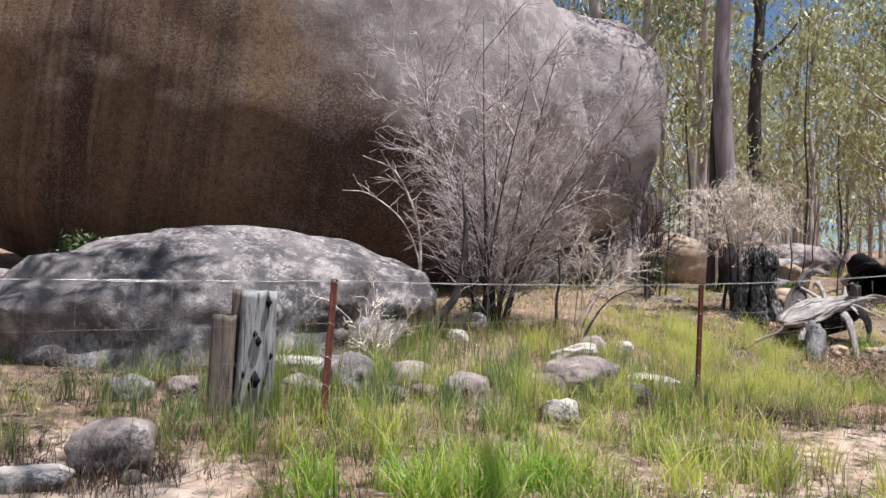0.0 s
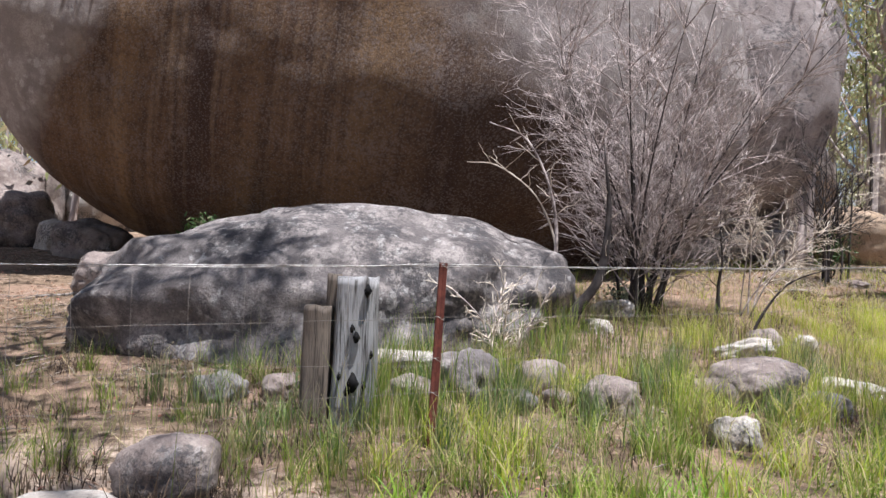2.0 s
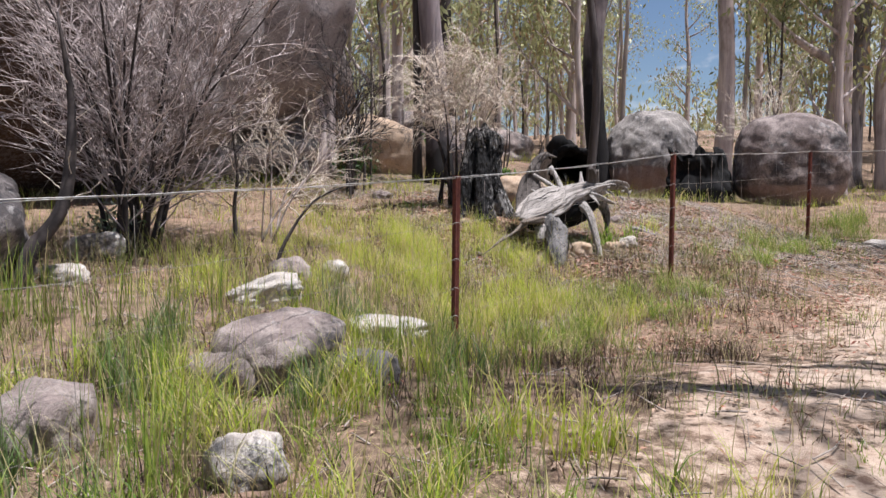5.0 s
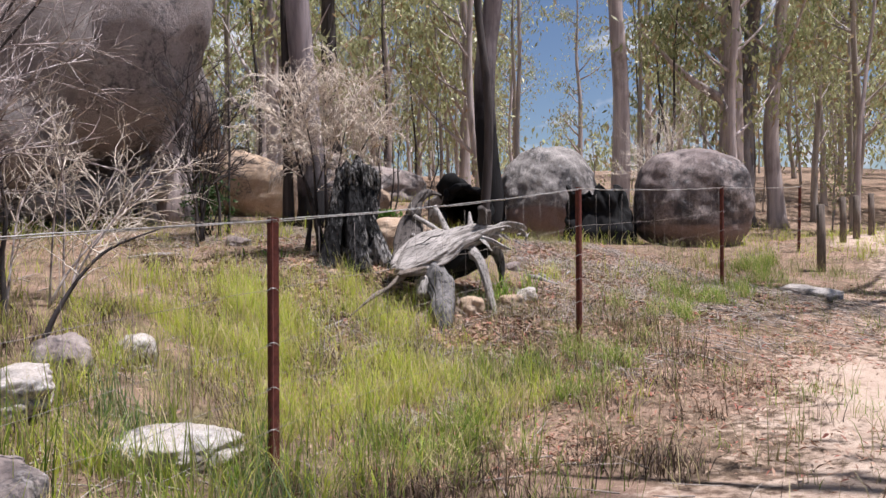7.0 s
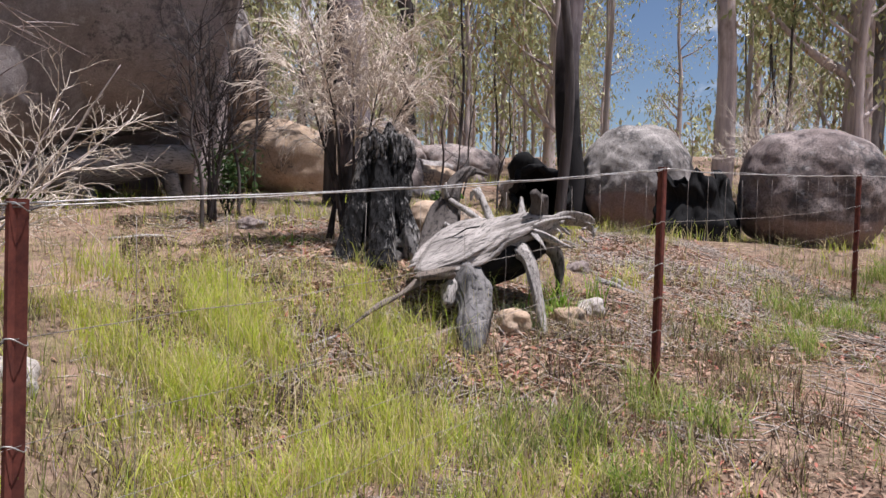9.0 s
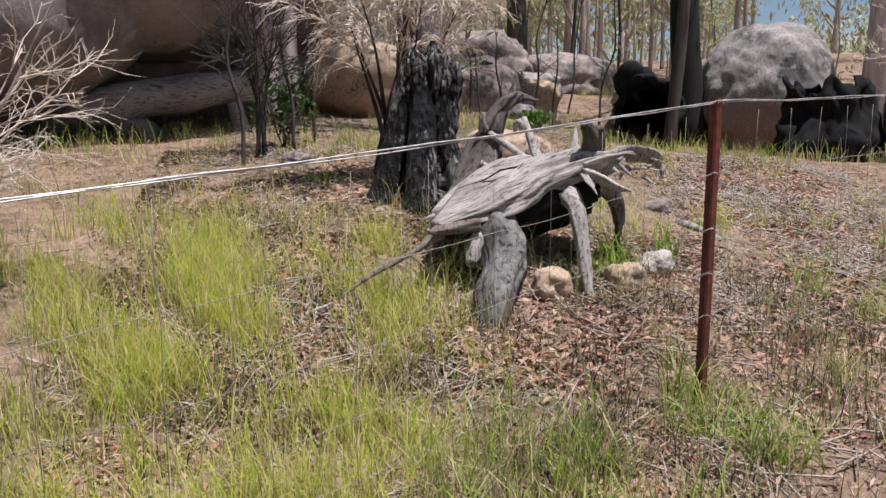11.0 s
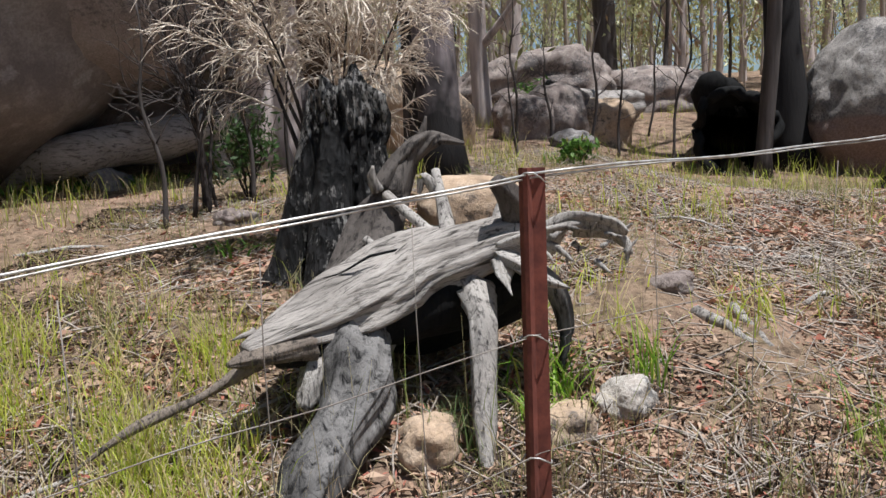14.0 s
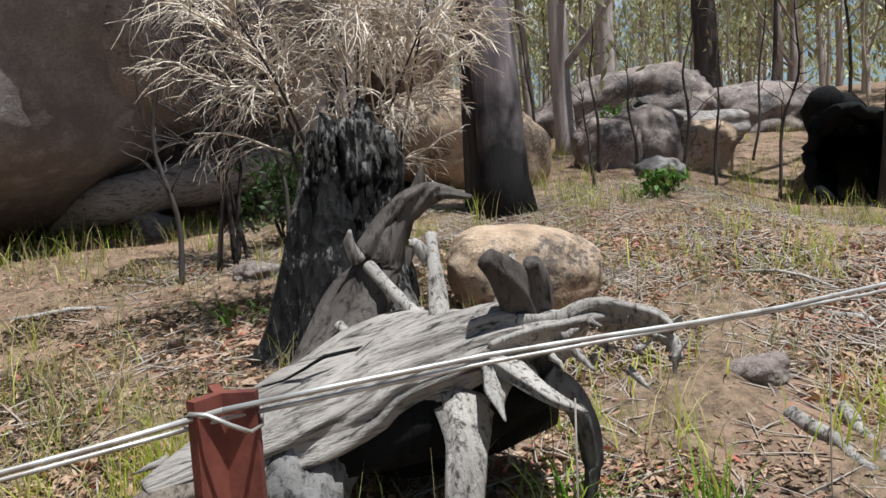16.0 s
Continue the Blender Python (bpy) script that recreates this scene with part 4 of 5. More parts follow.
def burnt_stump(at, w, h, notch, label, seed, turn=0):
    """A hollow black stump with a ragged rim."""
    ob = base("burnt_stump", (at[0], at[1], gz(*at)), label, "stump", turn=turn)
    s = Shape()
    n, rows = 72, 30
    for inner in (0, 1):
        for k in range(rows):
            for j in range(n):
                a = 2 * math.pi * j / n
                top = h * (1 - notch * max(0, math.cos(a * 2 + 0.4)) ** 2 + 0.22 * noise.noise(Vector((math.cos(a) * 3, math.sin(a) * 3, seed))) + 0.1 * noise.noise(Vector((math.cos(a) * 11, math.sin(a) * 11, seed))))
                z = -0.15 + (top + 0.15) * k / (rows - 1)
                r = w * (1.0 + 0.25 * math.exp(-max(z, 0) * 4)) * (1 + 0.4 * noise.noise(Vector((math.cos(a) * 1.8, math.sin(a) * 1.8, z * 1.9 + seed))) + 0.14 * noise.noise(Vector((math.cos(a) * 6, math.sin(a) * 6, z * 5 + seed)))) - inner * 0.12 * w
                s.v.append((r * math.cos(a), r * math.sin(a) * 0.8, z))
    for inner in (0, 1):
        o = inner * n * rows
        for k in range(rows - 1):
            for j in range(n):
                i0, i1 = o + k * n + j, o + k * n + (j + 1) % n
                s.f.append((i0, i1, i1 + n, i0 + n) if not inner else (i0, i0 + n, i1 + n, i1))
    o1, o2 = (rows - 1) * n, n * rows + (rows - 1) * n
    for j in range(n):
        s.f.append((o1 + j, o1 + (j + 1) % n, o2 + (j + 1) % n, o2 + j))
    part("shell", s, CHAR, ob)
    for k in range(4):
        a = seed + k * 1.7
        part("root", Shape().tube(through_points([(w * 0.8 * math.cos(a), w * 0.7 * math.sin(a), 0.2), (w * 1.3 * math.cos(a), w * 1.1 * math.sin(a), 0.03), (w * 1.7 * math.cos(a + 0.2), w * 1.5 * math.sin(a + 0.2), -0.08)], 10), radii_at([0.14, 0.09, 0.04], 10), 9, 0.3, a), CHAR, ob)
    return ob


burnt_stump((13.0, 17.4), 0.74, 1.15, 0.15, "wide hollow burnt-black stump before the grey boulder", 2.0, 30)


def hollow_log(at, axis, length, r0, r1, label, seed):
    """A thick fallen log, burnt out from its butt: bark outside, black hollow inside."""
    g = gz(*at)
    ob = base("hollow_log", (at[0], at[1], g), label, "log", turn=math.degrees(math.atan2(axis[1], axis[0])))
    n, rows = 48, 22
    for name, k_r, mat, lab in (("bark_shell", 1.0, WOOD_LOG, ""), ("burnt_hollow", 0.86, CHAR, "fire-blackened hollow")):
        s = Shape()
        for k in range(rows):
            t = k / (rows - 1)
            for j in range(n):
                a = 2 * math.pi * j / n
                r = (r0 + (r1 - r0) * t) * k_r * (1 + 0.34 * noise.noise(Vector((math.cos(a) * 1.6, math.sin(a) * 1.6, t * 3 + seed))) + 0.05 * noise.noise(Vector((math.cos(a) * 7, math.sin(a) * 7, t * 4))))
                edge = 0.3 * noise.noise(Vector((math.cos(a) * 2.5, math.sin(a) * 2.5, seed))) + 0.1 * noise.noise(Vector((math.cos(a) * 9, math.sin(a) * 9, seed)))
                s.v.append((length * t + edge * (1 - t) ** 2, r * math.cos(a), r0 * 0.92 + r * math.sin(a) + 0.3 * t * length / 6))
        for k in range(rows - 1):
            for j in range(n):
                i0, i1 = k * n + j, k * n + (j + 1) % n
                s.f.append((i0, i1, i1 + n, i0 + n) if k_r < 1 else (i0, i0 + n, i1 + n, i1))
        s.f.append(tuple(range((rows - 1) * n, rows * n)))
        part(name, s, mat, ob, lab)
    rim = Shape()
    for j in range(n + 1):
        a = 2 * math.pi * j / n
        rr = r0 * 0.94 * (1 + 0.34 * noise.noise(Vector((math.cos(a) * 1.6, math.sin(a) * 1.6, seed))) + 0.08 * noise.noise(Vector((math.cos(a) * 6, math.sin(a) * 6, seed))))
        rim.v.append((0.3 * noise.noise(Vector((math.cos(a) * 2.5, math.sin(a) * 2.5, seed))) - 0.02, rr * math.cos(a), r0 * 0.92 + rr * math.sin(a)))
    ring = Shape().tube(rim.v, [0.075 * r0 / 0.6] * (n + 1), 8, 0.5, seed, False)
    part("charred_rim", ring, CHAR, ob, "charred crumbling rim")
    lump = Shape().tube(through_points([(0.5, 0.25, r0 * 1.75), (0.3, 0.3, r0 * 2.1), (0.35, 0.35, r0 * 2.35)], 10), radii_at([r0 * 0.5, r0 * 0.42, r0 * 0.12], 10), 14, 0.7, seed, True)
    part("burnt_knob", lump, CHAR, ob, "burnt black knob")
    return ob


hollow_log((11.75, 20.6), (0.42, 0.91), 6.0, 0.66, 0.42, "thick fallen log with a burnt-out black hollow end", 6.0)
hollow_log((9.7, 23.9), (0.75, 0.66), 3.0, 0.42, 0.3, "smaller fallen log with a blackened end and bleached top", 9.0)
ulog = base("grey_log", (3.2, 18.2, gz(3.2, 18.2)), "long grey fallen log lying under the boulder's overhang", "log")
part("trunk", Shape().tube([p - Vector((3.2, 18.2, gz(3.2, 18.2))) for p in through_points([(1.75, 18.75, 2.08), (2.6, 18.5, 2.3), (3.3, 18.75, 2.42), (4.1, 19.0, 2.55), (4.6, 19.1, 2.6)], 30)], radii_at([0.2, 0.24, 0.26, 0.24, 0.2], 30), 18, 0.2, 7), WOOD_LOG, ulog)
part("log_end", Shape().tube([(-1.46, 0.56, 0.2), (-1.5, 0.58, 0.19)], [0.2, 0.17], 14, 0.3), CHAR, ulog)
part("support_limb", Shape().tube(bent((1.1, 0.7, 0.5), (1.2, 0.75, -0.2)), radii_at([0.12, 0.15], 7), 10, 0.3), WOOD_LOG, ulog)

# split timber post
post = base("split_timber_post", (-1.55, 6.62, gz(-1.55, 6.62)), "old grey split hardwood post, cracked and hollow-sided", "post", turn=8)


def slab_of_wood(name, x0, x1, y0, y1, h, mat, flare, seed, top=0.05):
    s = Shape()
    n, rows = 28, 26
    for k in range(rows):
        t = k / (rows - 1)
        for j in range(n):
            a = 2 * math.pi * j / n
            c, q = math.cos(a), math.sin(a)
            e = 0.55
            px = math.copysign(abs(c) ** e, c)
            py = math.copysign(abs(q) ** e, q)
            f = 1 + flare * math.exp(-t * 3.2)
            gr = 0.035 * noise.noise(Vector((px * 7 + seed, py * 7, t * 1.2))) + 0.018 * noise.noise(Vector((px * 19, py * 19 + seed, t * 2)))
            x = (x0 + x1) / 2 + (x1 - x0) / 2 * px * f * (1 + gr * 2)
            y = (y0 + y1) / 2 + (y1 - y0) / 2 * py * f * (1 + gr * 2)
            z = -0.2 + (h + 0.2) * t + (top * noise.noise(Vector((x * 14, y * 9, seed))) * t ** 6)
            s.v.append((x, y, z))
    for k in range(rows - 1):
        for j in range(n):
            i0, i1 = k * n + j, k * n + (j + 1) % n
            s.f.append((i0, i1, i1 + n, i0 + n))
    s.f.append(tuple(range((rows - 1) * n, rows * n)))
    return part(name, s, mat, post)


slab_of_wood("heartwood", -0.03, 0.26, -0.13, 0.13, 1.03, WOOD_POST, 0.32, 1.0)
slab_of_wood("side_slab", -0.27, -0.06, -0.1, 0.1, 0.82, WOOD_BROWN, 0.12, 4.0)
slab_of_wood("back_slab", -0.12, -0.02, 0.02, 0.13, 1.04, WOOD_BROWN, 0.1, 7.0)
for kx, kz, kr in ((0.13, 0.62, 0.03), (0.1, 0.68, 0.022), (0.24, 0.5, 0.02), (0.12, 0.3, 0.045), (0.02, 0.34, 0.02), (0.08, 0.24, 0.025), (0.2, 0.95, 0.03), (0.2, 0.28, 0.02)):
    part("knot_hole", Shape().tube([(kx, -0.118 - 0.03 * math.exp(-kz * 3), kz - kr * 1.5), (kx + 0.01, -0.15 - 0.05 * math.exp(-kz * 3), kz), (kx, -0.118 - 0.03 * math.exp(-kz * 3), kz + kr * 1.5)], [kr * 0.3, kr, kr * 0.3], 9, 0.5, kx * 30), CHAR, post)


# ---- dead shrubs ----
def dead_shrub(at, stems, height, spread, label, mat, stem_mat, seed, droop=0.0, fine=5, thick=0.03, lean=(0, 0), start=0.3, twig=0.0095):
    rng = random.Random(seed)
    ob = base("dead_shrub", (at[0], at[1], gz(*at)), label, "shrub")
    twigs = Shape()

    def grow(p, d, length, r, level):
        n = 5 if level < 3 else 4
        pts = [p]
        dd = d.copy()
        for k in range(n - 1):
            dd = (dd + Vector((rng.gauss(0, 0.16), rng.gauss(0, 0.16), rng.gauss(0.03, 0.12) - droop * (0.25 if level > 1 else 0.03)))).normalized()
            pts.append(pts[-1] + dd * length / (n - 1))
        twigs.tube(pts, radii_at([r, r * 0.4], n), 4 if level < 2 else 3, cap=False)
        if level < 3:
            for k in range((6, fine + 1, fine)[level]):
                t = rng.uniform(0.2, 1.0)
                i = min(int(t * (n - 1)), n - 2)
                q = pts[i].lerp(pts[i + 1], t * (n - 1) - i)
                ax = (pts[i + 1] - pts[i]).normalized()
                side = ax.cross(Vector((rng.gauss(0, 1), rng.gauss(0, 1), rng.gauss(0, 1)))).normalized()
                w = rng.uniform(0.5, 0.95)
                grow(q, (ax + side * w).normalized(), length * rng.uniform(0.35, 0.6), r * 0.62, level + 1)

    for k in range(stems):
        a = 2 * math.pi * k / stems + rng.uniform(-0.4, 0.4)
        out = Vector((math.cos(a), math.sin(a) * 0.8, 0)) * spread * rng.uniform(0.25, 1.0) + Vector((*lean, 0))
        foot = Vector((rng.gauss(0, 0.12), rng.gauss(0, 0.12), -0.05))
        hh = height * rng.uniform(0.72, 1.0)
        pts = through_points([foot, foot + out * 0.18 + Vector((0, 0, hh * 0.3)), foot + out * 0.5 + Vector((0, 0, hh * 0.62)), foot + out + Vector((rng.gauss(0, 0.1), 0, hh))], 14)
        part("stem", Shape().tube(pts, radii_at([thick * rng.uniform(0.7, 1.2), thick * 0.6, 0.009, 0.004], 14), 7, 0.2, k), stem_mat, ob)
        for j in range(13):
            t = rng.uniform(start, 1.0)
            i = min(int(t * 13), 12)
            ax = (pts[i + 1] - pts[i]).normalized()
            side = ax.cross(Vector((rng.gauss(0, 1), rng.gauss(0, 1), rng.gauss(0, 1)))).normalized()
            grow(pts[i], (ax * 0.8 + side * rng.uniform(0.5, 1.0)).normalized(), height * rng.uniform(0.14, 0.33), twig, 1)
    tagged(part("twig_tangle", twigs, mat, ob), kind="stuff")
    return ob


dead_shrub((0.95, 12.05), 15, 4.7, 2.5, "large dead leafless shrub with pinkish grey twigs", TWIG_PINK, STEM_DARK, 11, 0.05, 5, 0.036, (0.35, 0), 0.14)
dead_shrub((2.35, 12.7), 6, 1.9, 1.0, "low dead branches sprawling over the grass", TWIG_PALE, TWIG_PINK, 12, 0.25, 3, 0.016, (0.5, 0), 0.35, 0.0055)
dead_shrub((5.95, 15.2), 8, 2.45, 0.95, "dead bleached shrub with drooping pale twigs", TWIG_PALE, STEM_DARK, 13, 0.9, 6, 0.04, (0.0, -0.25), 0.55)
dead_shrub((4.7, 16.6), 5, 2.6, 0.7, "dark tangle of dead shrub against the boulder", STEM_DARK, STEM_DARK, 14, 0.3, 3, 0.03, (0, 0), 0.4)
for nm, lab, foot, pts, rs, mt in (
    ("leaning_stem", "thick burnt shrub stem leaning over the grass", (-0.05, 10.62), [(0, 0, -0.05), (0.16, 0.03, 0.3), (0.42, 0.1, 0.72), (0.5, 0.2, 1.5), (0.42, 0.2, 2.3)], [0.085, 0.075, 0.06, 0.03, 0.01], STEM_DARK),
    ("curved_stem", "thin dead stem curving over beside the slab", (-0.28, 10.6), [(0, 0, -0.05), (0.1, 0, 0.6), (0.08, 0.05, 1.5), (-0.25, 0.05, 2.3), (-0.75, 0.05, 2.55)], [0.03, 0.024, 0.018, 0.011, 0.005], TWIG_PINK),
    ("curved_stem", "thin pale dead twig arching beside the slab", (-0.2, 10.7), [(0, 0, 0), (0.05, 0, 0.9), (-0.2, 0, 1.6), (-0.7, 0, 2.0), (-1.1, 0, 2.05)], [0.018, 0.014, 0.01, 0.007, 0.004], TWIG_PALE),
    ("curved_stem", "dark thin stem bowed over the meadow", (2.15, 11.1), [(0, 0, -0.05), (0.15, 0, 0.35), (0.45, 0, 0.75), (0.9, 0, 0.95)], [0.022, 0.018, 0.012, 0.005], STEM_DARK),
):
    ob = base(nm, (*foot, gz(*foot)), lab, "stem")
    part("stem", Shape().tube(through_points(pts, 22), radii_at(rs, 22), 9, 0.25, 3.0), mt, ob)
    tp = through_points(pts, 22)
    for k in range(8):
        q = tp[10 + k]
        part("twig", Shape().tube(bent(q, q + Vector((math.cos(k * 2.4) * 0.3, math.sin(k * 2.4) * 0.2, 0.22)), 6, 0.2, k), radii_at([0.006, 0.002], 6), 4), TWIG_PALE, ob)
dead_shrub((-0.6, 9.0), 4, 0.9, 0.5, "small dead bush of wiry stems", TWIG_PALE, TWIG_PINK, 17, 0.2, 2, 0.01, (0, 0), 0.2)
dead_shrub((17.4, 19.6), 8, 3.6, 1.4, "dead leafless shrub behind the pink boulder", TWIG_PALE, TWIG_PINK, 18, 0.0, 3, 0.025, (0, 0), 0.2)


def leafy_bush(name, at, r, h, n, size, mat, label, seed):
    rng = np.random.default_rng(seed)
    ob = base(name, (at[0], at[1], gz(*at)), label, "shrub")
    s = Shape()
    for k in range(7):
        a = k * 0.9
        s.tube(bent((0, 0, -0.03), (r * 0.7 * math.cos(a), r * 0.7 * math.sin(a), h * 0.8), 6, 0.15, k), radii_at([0.012, 0.004], 6), 5)
    tagged(part("stem_tangle", s, STEM_DARK, ob), kind="stuff")
    p = rng.normal(0, 1, (n, 3))
    p /= np.linalg.norm(p, axis=1)[:, None]
    p *= (rng.random(n) ** 0.4)[:, None] * (0.75 + 0.35 * np.sin(p[:, :1] * 5 + p[:, 1:2] * 4))
    p = p * (r, r, h * 0.5) + (0, 0, h * 0.52)
    d = rng.normal(0, 1, (n, 3))
    d /= np.linalg.norm(d, axis=1)[:, None]
    e = np.cross(d, rng.normal(0, 1, (n, 3)))
    e /= np.linalg.norm(e, axis=1)[:, None]
    ll = size * rng.uniform(0.6, 1.3, n)[:, None]
    v = np.stack((p - d * ll, p + e * ll * 0.35, p + d * ll, p - e * ll * 0.35), 1).reshape(-1, 3)
    lv = stuff("leaves", v, np.arange(4 * n).reshape(-1, 4), mat, "", "")
    lv.parent = ob
    return ob


leafy_bush("green_shrub", (-5.3, 13.5), 1.35, 1.25, 2600, 0.06, SHRUB_DARK, "dark green shrub growing under the overhang", 1)
leafy_bush("green_shrub", (-7.0, 14.2), 0.6, 0.7, 1000, 0.06, SHRUB_DARK, "dark green shrub at the boulder's foot", 2)
leafy_bush("green_shrub", (0.75, 12.3), 0.38, 0.5, 500, 0.035, SHRUB_PALE, "pale-leaved shrub at the base of the dead shrub", 3)
leafy_bush("green_shrub", (4.9, 17.3), 0.5, 1.1, 700, 0.05, SHRUB_DARK, "dark green shrub beside the boulder's end", 4)
leafy_bush("green_shrub", (9.6, 25.0), 0.7, 0.9, 700, 0.06, FERN, "green bush on the pale granite dome", 5)
leafy_bush("green_shrub", (8.9, 19.0), 0.3, 0.35, 300, 0.06, FERN, "small green bush on the litter", 6)


# ---- plants in tufts ----
def blades(at, n, length, spread, width, mat, label, name, seed, lean=0.6, category="plant"):
    """A tuft of arching strap leaves."""
    rng = np.random.default_rng(seed)
    ob = base(name, (at[0], at[1], gz(*at)), label, category)
    v, f = blade_mesh(np.stack((rng.normal(0, spread, n), rng.normal(0, spread, n), np.full(n, -0.02)), 1), length * rng.uniform(0.55, 1.1, n), width * rng.uniform(0.7, 1.2, n), lean * rng.uniform(0.3, 1.3, n), rng)
    lv = stuff("leaves", v, f, mat, "", "")
    lv.parent = ob
    return ob


def blade_mesh(root_p, length, width, lean, rng, rows=4):
    """Tapered, arching blades: quads along each blade."""
    n = len(root_p)
    a = rng.uniform(0, 2 * np.pi, n)
    d = np.stack((np.cos(a), np.sin(a), np.zeros(n)), 1)
    e = np.stack((-np.sin(a), np.cos(a), np.zeros(n)), 1)
    tw = rng.uniform(-1.2, 1.2, n)[:, None]
    e = e * np.cos(tw) + d * np.sin(tw)
    vs = []
    for k in range(rows):
        t = k / (rows - 1)
        bend = (lean * t ** 1.8)[:, None]
        p = root_p + length[:, None] * (t * np.array((0, 0, 1)) * (1 - 0.42 * bend) + d * bend * 0.75)
        w = (width * (1 - t ** 1.5) + 0.0006)[:, None] * 0.5
        vs += [p - e * w, p + e * w]
    v = np.stack(vs, 1).reshape(-1, 3)
    b = (np.arange(n) * rows * 2)[:, None]
    f = np.concatenate([np.concatenate((b + 2 * k, b + 2 * k + 1, b + 2 * k + 3, b + 2 * k + 2), 1) for k in range(rows - 1)], 1).reshape(-1, 4)
    return v, f


blades((7.1, 12.55), 60, 0.5, 0.09, 0.016, STRAP, "bright green strap-leaved plant beside the log", "strap_plant", 1, 1.1)
blades((7.6, 12.62), 30, 0.5, 0.06, 0.014, STRAP, "upright green strap-leaved plant beside the log", "strap_plant", 2, 0.5)
blades((6.95, 12.3), 26, 0.34, 0.06, 0.013, STRAP, "small strap-leaved plant by the picket", "strap_plant", 3, 1.0)
blades((6.55, 12.2), 80, 0.3, 0.07, 0.006, GRASS_BLUE, "grey-green grass tussock under the log", "tussock", 4, 0.6)
blades((-1.85, 6.4), 160, 0.3, 0.1, 0.006, GRASS_BLUE, "bluish grass tussock against the old post", "tussock", 5, 0.7)
blades((-1.9, 5.65), 40, 0.34, 0.08, 0.011, GRASS_DRY, "tuft of yellow strap grass by the stone", "tussock", 6, 0.8)
for k, (tx, ty) in enumerate(((2.35, 18.55), (2.7, 18.5), (3.2, 18.75), (3.6, 18.9), (8.7, 19.0), (5.1, 15.0))):
    blades((tx, ty), 46, 0.24, 0.14, 0.03, FERN, "low green fern clump on the litter", "fern_clump", 20 + k, 1.2)


# ---- trees ----
def crown_leaves(centres, radii, per, size, rng):
    """Hanging sickle leaves in loose clumps."""
    c = np.repeat(np.asarray(centres), per, 0)
    r = np.repeat(np.asarray(radii), per)[:, None]
    n = len(c)
    p = rng.normal(0, 0.5, (n, 3)) * r * (1, 1, 0.8) + c
    d = rng.normal(0, 0.45, (n, 3)) + (0, 0, -0.8)
    d /= np.linalg.norm(d, axis=1)[:, None]
    e = np.cross(d, rng.normal(0, 1, (n, 3)))
    e /= np.linalg.norm(e, axis=1)[:, None] + 1e-9
    ll = size * rng.uniform(0.6, 1.4, n)[:, None]
    v = np.stack((p, p + d * ll * 0.45 + e * ll * 0.16, p + d * ll, p + d * ll * 0.45 - e * ll * 0.16), 1).reshape(-1, 3)
    return v, np.arange(4 * n).reshape(-1, 4)


def gum_tree(at, height, r, label, bark_mat, leaf_mat, seed, lean=(0, 0), limbs=7, first=0.4, clumps=5, per=45, size=0.16, reach=0.22, category="tree", name="gum_tree", crown=True, flare=0.5):
    rng = random.Random(seed)
    nr = np.random.default_rng(seed)
    ob = base(name, (at[0], at[1], at[2] if len(at) > 2 else gz(*at)), label, category)
    top = Vector((lean[0] * height, lean[1] * height, height))
    n = 26
    pts = bent((0, 0, -0.3), top, n, 0.035, seed * 1.7)
    rad = [r * (1 + flare * math.exp(-k * height / n / 0.35)) * (1 - 0.82 * (k / (n - 1)) ** 1.1) for k in range(n)]
    part("trunk", Shape().tube(pts, rad, 16, 0.12, seed), bark_mat, ob)
    ends, spread = [], []
    for j in range(limbs):
        t = first + (1 - first) * (j + rng.uniform(0, 0.8)) / limbs
        i = min(int(t * (n - 1)), n - 2)
        a = rng.uniform(0, 2 * math.pi)
        ll = height * reach * rng.uniform(0.6, 1.2) * (1.15 - 0.5 * t)
        up = rng.uniform(0.5, 1.1)
        d = Vector((math.cos(a), math.sin(a), up)).normalized()
        q = pts[i]
        lp = through_points([q, q + d * ll * 0.5, q + d * ll + Vector((0, 0, 0.15 * ll))], 9)
        part("limb", Shape().tube(lp, radii_at([rad[i] * 0.5, rad[i] * 0.3, 0.012], 9), 7, 0.15, seed + j), bark_mat, ob)
        for k in range(clumps):
            u = rng.uniform(0.45, 1.05)
            ends.append(tuple(q + d * ll * u + Vector((rng.gauss(0, 0.22), rng.gauss(0, 0.22), rng.gauss(-0.05, 0.2))) * ll))
            spread.append(ll * rng.uniform(0.22, 0.42))
    ends.append(tuple(top))
    spread.append(height * 0.06)
    if crown:
        v, f = crown_leaves(ends, spread, per, size, nr)
        stuff("crown", v, f, leaf_mat, "", "").parent = ob
    return ob


def along(x, y, tx, ty, d):
    """A place d metres from x, y towards tx, ty."""
    ll = math.hypot(tx - x, ty - y)
    return (x + (tx - x) / ll * d, y + (ty - y) / ll * d)


# trees that stand out
gum_tree((7.05, 18.3), 17, 0.27, "straight grey gum tree with a fire-blackened base", BARK_SOOTY, GUM_LEAF, 2, (0.01, 0.0), limbs=11, first=0.4, per=44, size=0.2, reach=0.34)
gum_tree((6.72, 18.75), 13, 0.1, "slim black-barked trunk close beside the grey gum", BARK_DARK, GUM_LEAF, 3, (0.0, 0.0), limbs=5, first=0.6)
gum_tree((4.85, 19.6), 14, 0.27, "pinkish gum tree forking beside the giant boulder", BARK_GUM, GUM_LEAF, 4, (-0.1, 0.0), limbs=9, first=0.28, per=80, size=0.18)
gum_tree((5.1, 19.9), 13, 0.16, "slim pale trunk beside the giant boulder", BARK_GUM, GUM_LEAF, 5, (0.03, 0.02), limbs=7, first=0.35, per=70)
